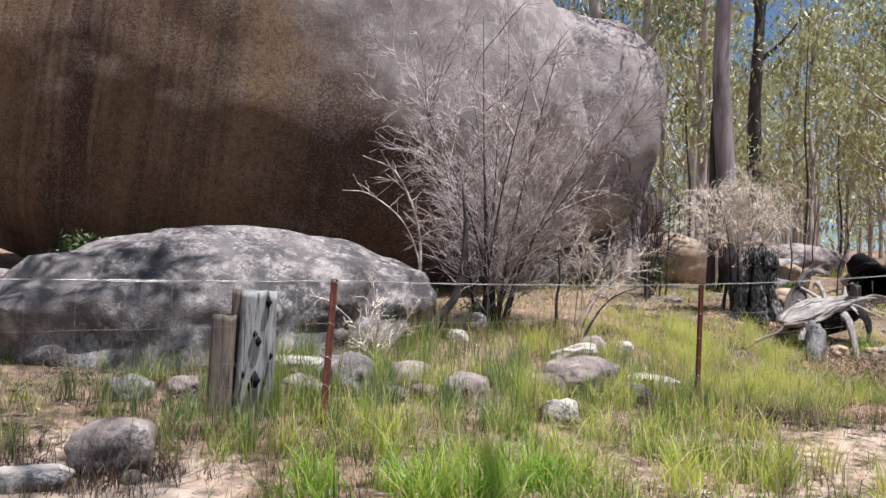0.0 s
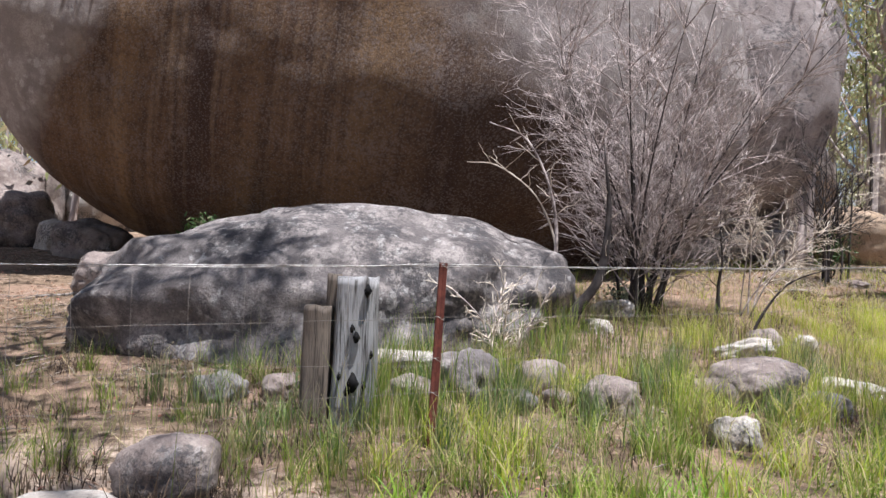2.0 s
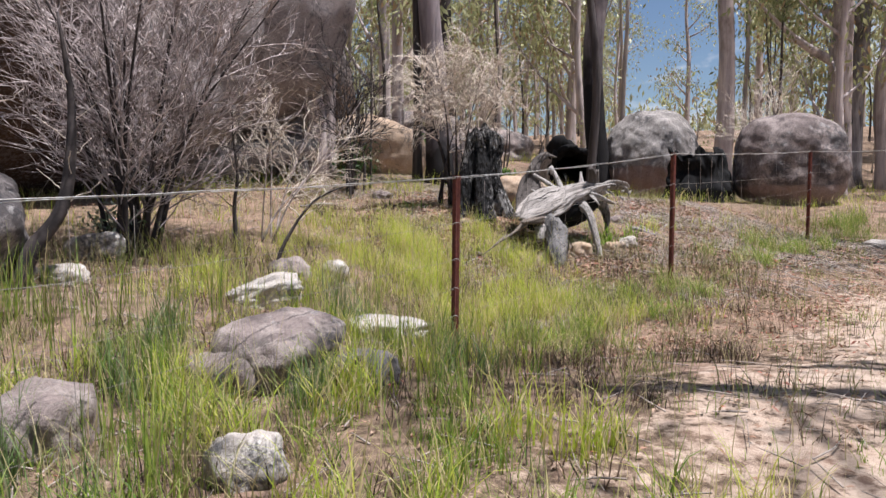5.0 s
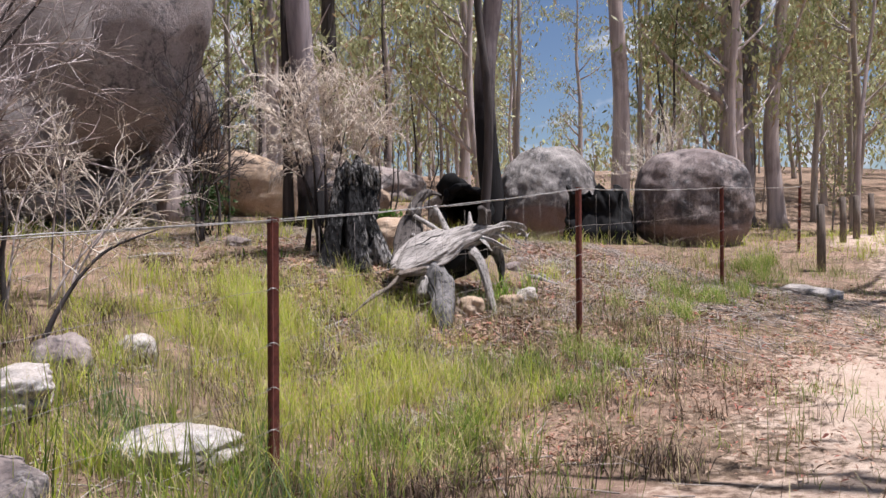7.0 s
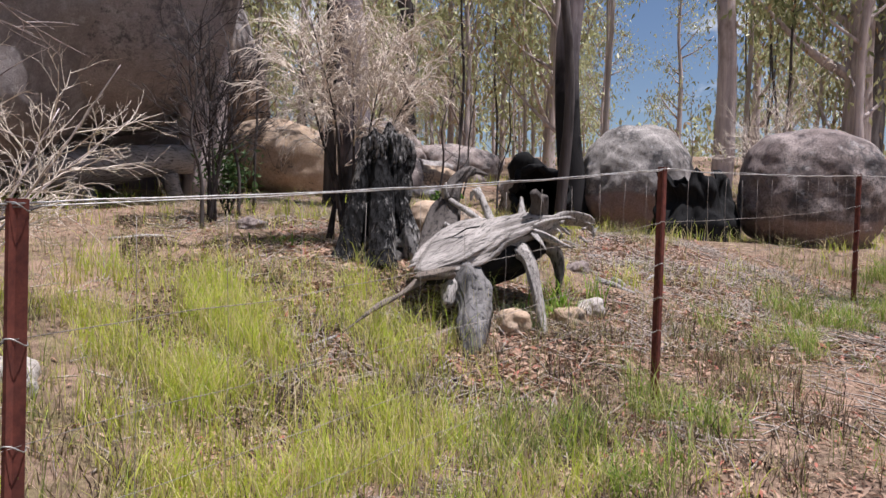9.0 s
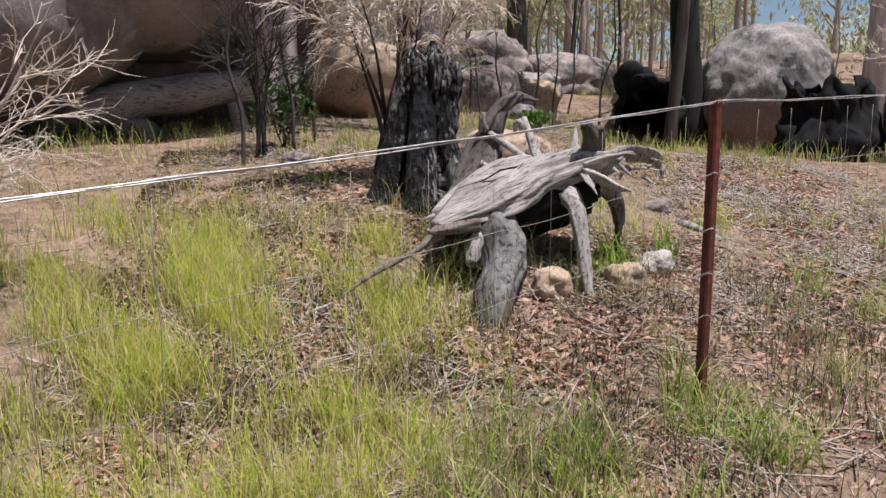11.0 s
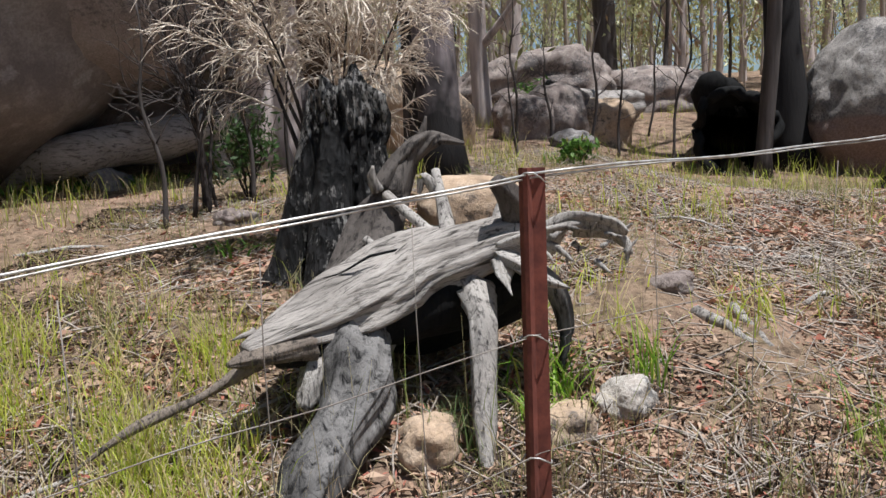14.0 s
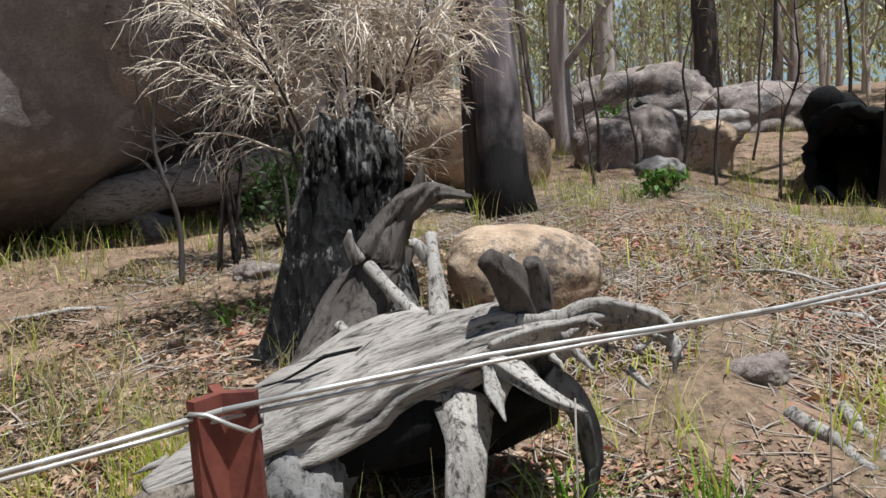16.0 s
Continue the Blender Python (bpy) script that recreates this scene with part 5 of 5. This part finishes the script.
gum_tree((13.0, 21.1), 18, 0.31, "grey gum tree with its lower trunk burnt black", BARK_BLACKENED, GUM_LEAF, 6, (-0.02, 0.0), limbs=13, first=0.48, per=60, size=0.24, reach=0.36)
gum_tree((12.05, 20.25), 15, 0.12, "slim dark trunk beside the burnt gum", BARK_DARK, GUM_LEAF, 7, (0.0, 0.01), limbs=6, first=0.5)
gum_tree((13.0, 31.5), 19, 0.34, "tall dark-barked tree on the rise", BARK_DARK, GUM_LEAF, 8, (0.0, 0.0), limbs=8, first=0.45)
gum_tree((18.6, 22.6), 19, 0.3, "straight smooth grey gum behind the boulders", BARK_GUM, GUM_LEAF, 9, (-0.01, 0.0), limbs=9, first=0.55, per=50, size=0.2, reach=0.26)
gum_tree((22.6, 21.6), 17, 0.42, "pale forked gum tree with dark shaded limbs", BARK_GUM, GUM_LEAF, 10, (-0.02, 0.0), limbs=11, first=0.22, per=90, size=0.2)
gum_tree((23.4, 21.8), 16, 0.33, "dark twin trunk beside the forked gum", BARK_BURNT, GUM_LEAF, 11, (0.06, 0.0), limbs=9, first=0.3, per=80)
gum_tree((24.3, 21.2), 15, 0.28, "grey trunk beside the forked gum", BARK_GUM, GUM_LEAF, 12, (0.02, 0.0), limbs=8, first=0.35, per=80)
gum_tree((-8.7, 10.7), 12, 0.22, "dark tree trunk with a spreading crown beside the slab", BARK_DARK, GUM_LEAF, 13, (0.04, -0.02), limbs=10, first=0.35, per=80, size=0.18)
# trees added out of view so that their crowns throw dappled shade
gum_tree((-7.0, 4.6), 13, 0.32, "unseen leaning gum tree, added to dapple the slab", BARK_GUM, GUM_LEAF, 14, (0.4, 0.16), limbs=20, first=0.42, per=42, size=0.27, reach=0.42)
gum_tree((3.4, -3.6), 17, 0.36, "unseen gum tree behind the track, added for foreground dapple", BARK_GUM, GUM_LEAF, 17, (-0.1, 0.3), limbs=20, first=0.5, per=34, size=0.28, reach=0.42)
gum_tree((11.5, 3.0), 16, 0.33, "unseen gum tree across the track, added to shade the verge", BARK_GUM, GUM_LEAF, 15, (-0.32, 0.14), limbs=10, first=0.5, per=20, size=0.26, reach=0.32)
gum_tree((17.5, 8.5), 15, 0.3, "unseen gum tree, added to shade the far end of the track", BARK_GUM, GUM_LEAF, 16, (-0.26, 0.14), limbs=10, first=0.45, per=26, size=0.26, reach=0.36)

# the open woodland around: a few kinds, repeated
kinds = []
for k in range(7):
    h = (11, 13, 15, 10, 14, 9, 12)[k]
    tall = k % 2 == 1
    kinds.append(gum_tree((60 + 8 * k, -60, 0), h, (0.11, 0.16, 0.2, 0.08, 0.13, 0.07, 0.1)[k], ("slender gum tree with thin olive foliage", "grey gum tree in open woodland", "young gum tree leafy nearly to the ground")[k % 3], BARK_FAR if k % 2 else BARK_GUM, GUM_LEAF_PALE, 30 + k, ((k % 3 - 1) * 0.02, 0.0), limbs=14 if not tall else 12, first=0.13 if not tall else 0.3, clumps=5, per=26, size=0.25, reach=0.22))
    tagged(kinds[-1], group="woodland trees")
rng = random.Random(77)
placed = [(7.15, 18.3), (4.85, 19.6), (13.4, 22.2), (13, 31.5), (18.6, 22.6), (22.6, 21.6), (10.1, 28.5), (14.5, 20.8), (14.8, 16.4)]
count = 0
tries = 0
while count < 240 and tries < 9000:
    tries += 1
    a = radians(rng.uniform(-82, 62))
    d = 17 + 58 * rng.random() ** 0.8
    x, y = 3 - math.sin(a) * d, 6 + math.cos(a) * d
    if -14 < x < 6 and 11 < y < 25 or y < 13 and x < 26 or x < -5 and y < 20 or x > 12 and y < 12 + 0.25 * (x - 12) and x < 30:
        continue
    if d < 25 and -0.9 < a < 0.2 and rng.random() < 0.7:
        continue
    if any(math.hypot(x - u, y - w) < 1.9 for u, w in placed):
        continue
    # the gap in the trees through which the sky shows
    if abs(math.degrees(a) + 40.5) < 4.5:
        continue
    placed.append((x, y))
    count += 1
    s = rng.uniform(0.75, 1.25)
    copy_thing(rng.choice(kinds), pose(x, y, gz(x, y) - 0.1, rng.uniform(-2, 2), rng.uniform(-2, 2), rng.uniform(0, 360)) @ Matrix.Diagonal((s, s, s, 1)))
poles = []
for k in range(3):
    poles.append(gum_tree((60 + 8 * k, -70, 0), (12, 14, 10)[k], (0.075, 0.09, 0.06)[k], "thin pole-like gum tree with a sparse crown", (BARK_GUM, BARK_FAR, BARK_DARK)[k], GUM_LEAF_PALE, 60 + k, ((k - 1) * 0.03, 0.0), limbs=6, first=0.55, clumps=3, per=30, size=0.26, reach=0.16, flare=0.2))
    tagged(poles[-1], group="woodland poles")
count = 0
while count < 110 and tries < 20000:
    tries += 1
    a = radians(rng.uniform(-80, 50))
    d = rng.uniform(20, 52)
    x, y = 3 - math.sin(a) * d, 6 + math.cos(a) * d
    if -14 < x < 6 and 11 < y < 25 or y < 13 and x < 26 or x < -5 and y < 20 or x > 12 and y < 12 + 0.25 * (x - 12) and x < 30 or abs(math.degrees(a) + 40.5) < 4.5:
        continue
    if any(math.hypot(x - u, y - w) < 1.3 for u, w in placed):
        continue
    placed.append((x, y))
    count += 1
    copy_thing(rng.choice(poles), pose(x, y, gz(x, y) - 0.1, rng.uniform(-3, 3), rng.uniform(-3, 3), rng.uniform(0, 360)))
for k, ob in enumerate(poles):
    ob.matrix_world = pose(10 + 4 * k, 44, gz(10 + 4 * k, 44) - 0.1)
for a in range(0, 360, 16):
    if 70 < a < 300:
        x, y = 3 - math.sin(radians(a)) * rng.uniform(20, 36), 4 + math.cos(radians(a)) * rng.uniform(20, 36)
        copy_thing(rng.choice(kinds), pose(x, y, gz(x, y) - 0.1, 0, 0, a * 3.1))
for ob in kinds:
    x, y = 3 + 60 * math.sin(radians(20 + 9 * kinds.index(ob))), 8 + 52 * math.cos(radians(20 + 9 * kinds.index(ob)))
    ob.matrix_world = pose(x, y, gz(x, y) - 0.1, 0, 0, 50 * kinds.index(ob))


def sapling(at, h, label, seed, mat=BARK_DARK, leaves=False):
    rng = random.Random(seed)
    ob = base("sapling", (at[0], at[1], gz(*at)), label, "sapling", "thin saplings")
    pts = bent((0, 0, -0.05), (rng.uniform(-0.12, 0.12) * h, 0, h), 14, 0.06, seed)
    part("stem", Shape().tube(pts, radii_at([0.028, 0.018, 0.006], 14), 7, 0.2, seed), mat, ob)
    for k in range(9):
        i = rng.randint(4, 12)
        d = Vector((rng.gauss(0, 1), rng.gauss(0, 1), 0.9)).normalized() * h * rng.uniform(0.1, 0.25)
        part("branch", Shape().tube(bent(pts[i], pts[i] + d, 6, 0.15, k + seed), radii_at([0.008, 0.003], 6), 5), mat, ob)
    if leaves:
        nr = np.random.default_rng(seed)
        v, f = crown_leaves([tuple(p + Vector((rng.gauss(0, 0.2), rng.gauss(0, 0.2), 0))) for p in pts[4:]] * 2, [0.35] * (2 * len(pts[4:])), 22, 0.11, nr)
        stuff("leaves", v, f, GUM_LEAF_PALE, "", "").parent = ob
    return ob


for k, (x, y, h) in enumerate(((8.5, 21.3, 2.4), (9.0, 21.0, 1.7), (9.6, 21.0, 2.8), (10.2, 21.4, 2.2), (10.9, 20.9, 3.4), (8.2, 19.6, 1.3), (11.6, 24.0, 3.2), (7.9, 24.5, 3.0), (5.3, 17.6, 2.8), (5.0, 17.0, 2.4), (4.4, 15.9, 2.0), (2.0, 12.3, 1.6))):
    sapling((x, y), h, "thin dark leafless sapling", 50 + k)
for k in range(46):
    a = radians(rng.uniform(-78, 5))
    d = rng.uniform(19, 40)
    x, y = 3 - math.sin(a) * d, 6 + math.cos(a) * d
    if x < 7.5 and y < 25 or math.hypot(x - 14.5, y - 20.8) < 2.4 or math.hypot(x - 14.8, y - 16.4) < 2 or y < 13:
        continue
    sapling((x, y), rng.uniform(2.2, 5.0), "young leafy gum sapling in open woodland" if k % 3 else "thin bare sapling in open woodland", 90 + k, BARK_FAR, k % 3 != 0)

# woods beyond, too far to tell trees apart
nf = np.random.default_rng(3)
fa = np.radians(nf.uniform(-88, 75, 1500))
fd = nf.uniform(72, 105, 1500)
fx, fy = 3 - np.sin(fa) * fd, 6 + np.cos(fa) * fd
gap = np.abs(np.degrees(fa) + 40.5) < 5
fz = ground_z(fx, fy) + nf.uniform(0.3, 1, 1500) * np.where(gap, 6, 17) * nf.uniform(0.2, 1, 1500)
v, f = crown_leaves(np.stack((fx, fy, fz), 1), nf.uniform(1.6, 3.2, 1500), 18, 0.8, nf)
stuff("far_woods", v, f, GUM_LEAF_PALE, "distant olive gum woodland on the skyline", "woods")

# far fence posts across the track
for k, (x, y, h) in enumerate(((13.9, 12.9, 1.1), (17.9, 15.0, 1.0), (18.9, 15.3, 1.0), (20.0, 15.6, 1.0))):
    ob = base("timber_post", (x, y, gz(x, y)), "weathered dark timber fence post", "post", "far fence posts")
    part("shaft", Shape().tube([(0, 0, -0.2), (0.01, 0, h * 0.5), (0.0, 0.01, h - 0.01), (0, 0.01, h)], [0.075, 0.07, 0.066, 0.05], 12, 0.15, k), WOOD_BROWN, ob)


# ---- ground cover ----
ROCKS = [(-2.85, 10.6, 3.0, 1.7, 26), (1.65, 8.1, 0.4, 0.28, 0), (-1.95, 5.0, 0.25, 0.2, 0), (-0.78, 7.65, 0.28, 0.22, 0), (7.05, 14.9, 0.5, 0.3, 0), (5.85, 14.45, 0.35, 0.35, 0), (-2.3, 4.62, 0.25, 0.2, 0), (-1.55, 6.62, 0.28, 0.14, 0), (1.9, 10.1, 0.3, 0.2, 0), (0.4, 7.45, 0.24, 0.18, 0), (-0.2, 7.95, 0.2, 0.16, 0), (1.2, 6.72, 0.15, 0.12, 0), (2.72, 9.3, 0.3, 0.24, 0)]
nr = np.random.default_rng(5)


def scatter(n, x0, x1, y0, y1, weight, clump=0.0, tight=0.06):
    """n places in a field, thinned by weight(x, y) in 0..1, gathered into tufts."""
    out = np.zeros((0, 2))
    while len(out) < n:
        p = np.stack((nr.uniform(x0, x1, n), nr.uniform(y0, y1, n)), 1)
        w = weight(p[:, 0], p[:, 1])
        for rx, ry, ra, rb, turn in ROCKS:
            c, s = math.cos(radians(turn)), math.sin(radians(turn))
            dx, dy = p[:, 0] - rx, p[:, 1] - ry
            w = np.where(((dx * c + dy * s) / ra) ** 2 + ((-dx * s + dy * c) / rb) ** 2 < 1, 0, w)
        p = p[nr.random(n) < w]
        if clump:
            k = int(clump)
            p = np.repeat(p[: max(1, len(p) // k)], k, 0) + nr.normal(0, tight, (max(1, len(p) // k) * k, 2))
        out = np.concatenate((out, p))
        if not len(p):
            break
    return out[:n]


def patchy(x, y, scale, seed, lo=0.0, hi=0.4):
    v = np.array([noise.noise(Vector((a * scale, b * scale, seed))) for a, b in zip(x, y)])
    return smooth01(lo - 0.2, hi, v)


def sward(name, n, box, weight, length, width, lean, mat, label, clump=9, tight=0.05):
    p = scatter(n, *box, weight, clump, tight)
    n = len(p)
    z = ground_z(p[:, 0], p[:, 1]) - 0.015
    v, f = blade_mesh(np.column_stack((p, z)), length[0] + (length[1] - length[0]) * nr.random(n) ** 1.5, width * nr.uniform(0.6, 1.4, n), lean * nr.uniform(0.2, 1.4, n), nr)
    return stuff(name, v, f, mat, label, "grass")


def off_track(x, y):
    return smooth01(1.5, 0.4, fence_side(x, y))


sward("meadow_grass", 7600, (0.6, 6.4, 8.2, 13.8), lambda x, y: np.exp(-((x - 3.3) / 2.0) ** 4 - ((y - 10.9) / 1.9) ** 4) * (0.03 + 0.97 * patchy(x, y, 1.7, 1, 0.24, 0.45)), (0.1, 0.44), 0.0055, 0.7, GRASS_LIME, "yellow-green meadow grass in the sun behind the fence")
sward("meadow_grass", 7500, (3.0, 6.2, 9.3, 14.5), lambda x, y: np.exp(-((x - 4.4) / 1.15) ** 4 - ((y - 11.6) / 1.9) ** 4) * (0.05 + 0.95 * patchy(x, y, 1.8, 41, 0.16, 0.42)), (0.15, 0.5), 0.0055, 0.7, GRASS_LIME, "yellow-green grass tufts before the charred stump", 12, 0.06)
sward("fence_grass", 5200, (-3.5, 14.0, 4.0, 14.0), lambda x, y: np.exp(-(fence_side(x, y) / 0.45) ** 2) * (0.05 + 0.95 * patchy(x, y, 1.2, 2, 0.12, 0.4)), (0.12, 0.5), 0.006, 0.8, GRASS_GREEN, "long green grass along the fence line", 26, 0.05)
sward("fence_tufts", 2000, (3.4, 12.5, 8.3, 14.0), lambda x, y: np.exp(-((fence_side(x, y) - 0.22) / 0.3) ** 2) * (0.04 + 0.96 * patchy(x, y, 1.3, 29, 0.15, 0.4)), (0.12, 0.42), 0.007, 1.1, GRASS_GREEN, "arching green grass tufts under the fence", 44, 0.07)
sward("verge_grass", 4000, (-1.0, 3.6, 3.5, 7.2), lambda x, y: np.exp(-((x - 1.1) / 1.6) ** 4 - ((y - 5.3) / 1.3) ** 4) * (0.02 + 0.98 * patchy(x, y, 1.5, 3, 0.14, 0.4)), (0.1, 0.42), 0.0075, 0.85, GRASS_GREEN, "bright green grass tufts on the verge", 16, 0.05)
sward("rock_grass", 4200, (-4.5, 2.8, 6.2, 9.6), lambda x, y: 0.03 + 0.97 * patchy(x, y, 1.7, 4, 0.14, 0.4), (0.12, 0.45), 0.006, 0.7, GRASS_GREEN, "green grass between the rocks", 30, 0.055)
sward("dry_grass", 20000, (-7.0, 16.0, 3.0, 20.0), lambda x, y: (0.08 + 0.6 * patchy(x, y, 0.7, 6)) * (0.35 + 0.65 * off_track(x, y)), (0.1, 0.42), 0.005, 0.75, GRASS_DRY, "dry straw-coloured grass", 10, 0.06)
sward("track_grass", 16000, (-6.0, 17.0, -4.0, 13.5), lambda x, y: (0.04 + 0.5 * patchy(x, y, 0.9, 7, 0.1, 0.5)) * smooth01(0.3, 0.9, fence_side(x, y)), (0.05, 0.26), 0.005, 0.7, GRASS_GREEN, "sparse short grass on the sandy track", 12, 0.08)
sward("litter_grass", 11000, (3.5, 13.0, 11.0, 20.0), lambda x, y: 0.08 + 0.8 * patchy(x, y, 0.9, 9, 0.0, 0.4), (0.05, 0.24), 0.004, 0.9, GRASS_DRY, "short dry grass among the leaf litter", 12, 0.08)
sward("hillside_grass", 15000, (-8.0, 24.0, 13.0, 30.0), lambda x, y: 0.05 + 0.7 * patchy(x, y, 0.5, 8), (0.12, 0.5), 0.009, 0.7, GRASS_LIME, "scattered grass tufts up the hillside", 14, 0.1)
sward("reed_tufts", 3400, (-3.2, 3.0, 5.4, 10.0), lambda x, y: (0.1 + 0.9 * patchy(x, y, 0.9, 21, 0.0, 0.3)) * smooth01(0.9, 0.3, fence_side(x, y)), (0.22, 0.5), 0.007, 0.45, GRASS_BLUE, "dense dark green reedy tufts", 55, 0.055)
sward("lush_tufts", 3000, (-1.0, 3.4, 4.2, 8.4), lambda x, y: 0.1 + 0.9 * patchy(x, y, 1.1, 22, 0.0, 0.3), (0.22, 0.52), 0.008, 0.7, GRASS_LIME, "lush bright green grass tufts", 50, 0.07)
sward("lush_tufts", 1500, (-0.75, 1.0, 4.3, 5.5), lambda x, y: 0.05 + 0.95 * patchy(x, y, 1.6, 27, 0.0, 0.3), (0.16, 0.42), 0.011, 0.8, STRAP, "broad bright green grass blades on the verge", 24, 0.06)
# dead grass, coloured dark to double as shadow gaps between tufts
sward("dead_thatch", 21000, (-4.5, 8.0, 4.0, 12.5), lambda x, y: (0.1 + 0.9 * patchy(x, y, 1.4, 24, 0.05, 0.4)) * (0.2 + 0.8 * off_track(x, y)), (0.08, 0.32), 0.006, 1.0, GRASS_DEAD, "dark matted dead grass, also the shadow gaps between the tufts", 22, 0.08)
sward("tall_reeds", 1300, (-1.5, 3.6, 5.4, 10.0), lambda x, y: (0.05 + 0.95 * patchy(x, y, 1.0, 25, 0.1, 0.4)) * smooth01(1.0, 0.3, fence_side(x, y)), (0.4, 0.75), 0.007, 0.3, GRASS_GREEN, "tall upright green reeds among the rocks", 14, 0.05)
sward("stalks", 2800, (-3.0, 8.0, 4.5, 13.0), lambda x, y: 0.1 + 0.6 * off_track(x, y), (0.35, 0.7), 0.0035, 0.45, GRASS_DRY, "tall dry seed stalks above the grass", 4, 0.08)


def litter(name, n, box, weight, size, mat, label):
    p = scatter(n, *box, weight)
    n = len(p)
    z = ground_z(p[:, 0], p[:, 1]) + 0.02
    c = np.column_stack((p, z))
    a = nr.uniform(0, 2 * np.pi, n)
    d = np.stack((np.cos(a), np.sin(a), nr.normal(0.1, 0.35, n)), 1)
    e = np.stack((-np.sin(a), np.cos(a), nr.normal(0, 0.5, n)), 1)
    ll = (size * nr.uniform(0.5, 1.4, n))[:, None]
    up = np.array((0, 0, 1)) * ll * 0.25
    v = np.stack((c - d * ll, c + e * ll * 0.26 + up, c + d * ll, c - e * ll * 0.26 + up), 1).reshape(-1, 3)
    return stuff(name, v, np.arange(4 * n).reshape(-1, 4), mat, label, "litter")


litter("leaf_litter", 70000, (-13, 20, -6, 26), lambda x, y: 0.12 + 0.88 * patchy(x, y, 0.6, 11), 0.025, LITTER, "fallen brown and red gum leaves")
litter("leaf_litter", 22000, (3.5, 11, 8.5, 15.5), lambda x, y: 0.2 + 0.8 * patchy(x, y, 0.9, 12), 0.026, LITTER, "fallen gum leaves round the root log")

litter("leaf_litter", 9000, (4.2, 11, 10.8, 17), lambda x, y: 0.1 + 0.9 * patchy(x, y, 1.2, 17, 0.05, 0.4), 0.045, LITTER, "large curled red-brown gum leaves round the log")
litter("leaf_litter", 14000, (7.0, 12.0, 11.5, 18.0), lambda x, y: 0.25 + 0.75 * patchy(x, y, 0.9, 18), 0.032, LITTER, "drift of red-brown leaves and bark below the outcrop")
litter("charcoal_litter", 34000, (3.5, 11, 11.0, 17), lambda x, y: 0.06 + 0.94 * patchy(x, y, 1.3, 16, 0.05, 0.4), 0.028, GRASS_DEAD, "dark scorched leaves and charcoal flakes")


def stick_bed(name, n, box, size, mat, label, weight):
    p = scatter(n, *box, weight)
    s = Shape()
    r = random.Random(n)
    for x, y in p:
        a, ll = r.uniform(0, math.pi), size * r.uniform(0.4, 1.5)
        z = gz(x, y) + 0.022
        d = Vector((math.cos(a), math.sin(a), 0))
        q = Vector((x, y, z))
        far = q + d * ll
        far.z = gz(far.x, far.y) + 0.03 + r.uniform(0, 0.03)
        s.tube([q, q.lerp(far, 0.5) + Vector((r.gauss(0, 0.03), r.gauss(0, 0.03), 0.012)) * ll, far], [0.004 * r.uniform(0.5, 1.6)] * 2 + [0.002], 4, cap=False)
    ob = part(name, s, mat)
    return tagged(ob, label, "litter", kind="stuff")


stick_bed("twig_litter", 4200, (4.0, 12.0, 9.5, 20.0), 0.28, STICKS, "fallen twigs and bark strips on the ground", lambda x, y: 0.15 + 0.85 * patchy(x, y, 0.7, 14))
stick_bed("twig_litter", 2600, (7.0, 11.5, 11.2, 17.0), 0.2, STICKS, "dry sticks and bark shreds beside the root log", lambda x, y: 0.15 + 0.85 * patchy(x, y, 1.1, 19))
stick_bed("twig_litter", 1500, (-8.0, 5.0, 4.0, 14.0), 0.22, STICKS, "fallen twigs between grass tufts", lambda x, y: 0.2 + 0.8 * patchy(x, y, 0.7, 15))
for k, (pa, pb, rr) in enumerate((((8.15, 13.4), (8.3, 12.95), 0.04), ((8.4, 13.45), (8.37, 12.9), 0.034), ((8.3, 15.7), (9.3, 14.8), 0.016), ((8.75, 14.6), (9.6, 14.2), 0.022), ((8.7, 14.9), (9.9, 14.6), 0.018), ((6.1, 11.38), (6.52, 11.5), 0.01), ((7.7, 13.9), (8.5, 14.3), 0.012), ((8.9, 13.5), (9.5, 13.9), 0.02), ((7.75, 11.5), (8.5, 11.9), 0.012), ((4.6, 12.0), (5.6, 12.6), 0.014), ((3.4, 15.2), (5.0, 15.6), 0.02), ((-7.6, 11.2), (-6.3, 12.1), 0.02))):
    a, b = Vector((*pa, gz(*pa) + rr * 0.8)), Vector((*pb, gz(*pb) + rr * 0.8))
    ob = part("fallen_branch", Shape().tube(bent(a, b, 9, 0.08, k), radii_at([rr, rr * 0.5], 9), 9, 0.3, k), WOOD_ROOT)
    tagged(ob, "bleached fallen branch lying on leaf litter", "branch")
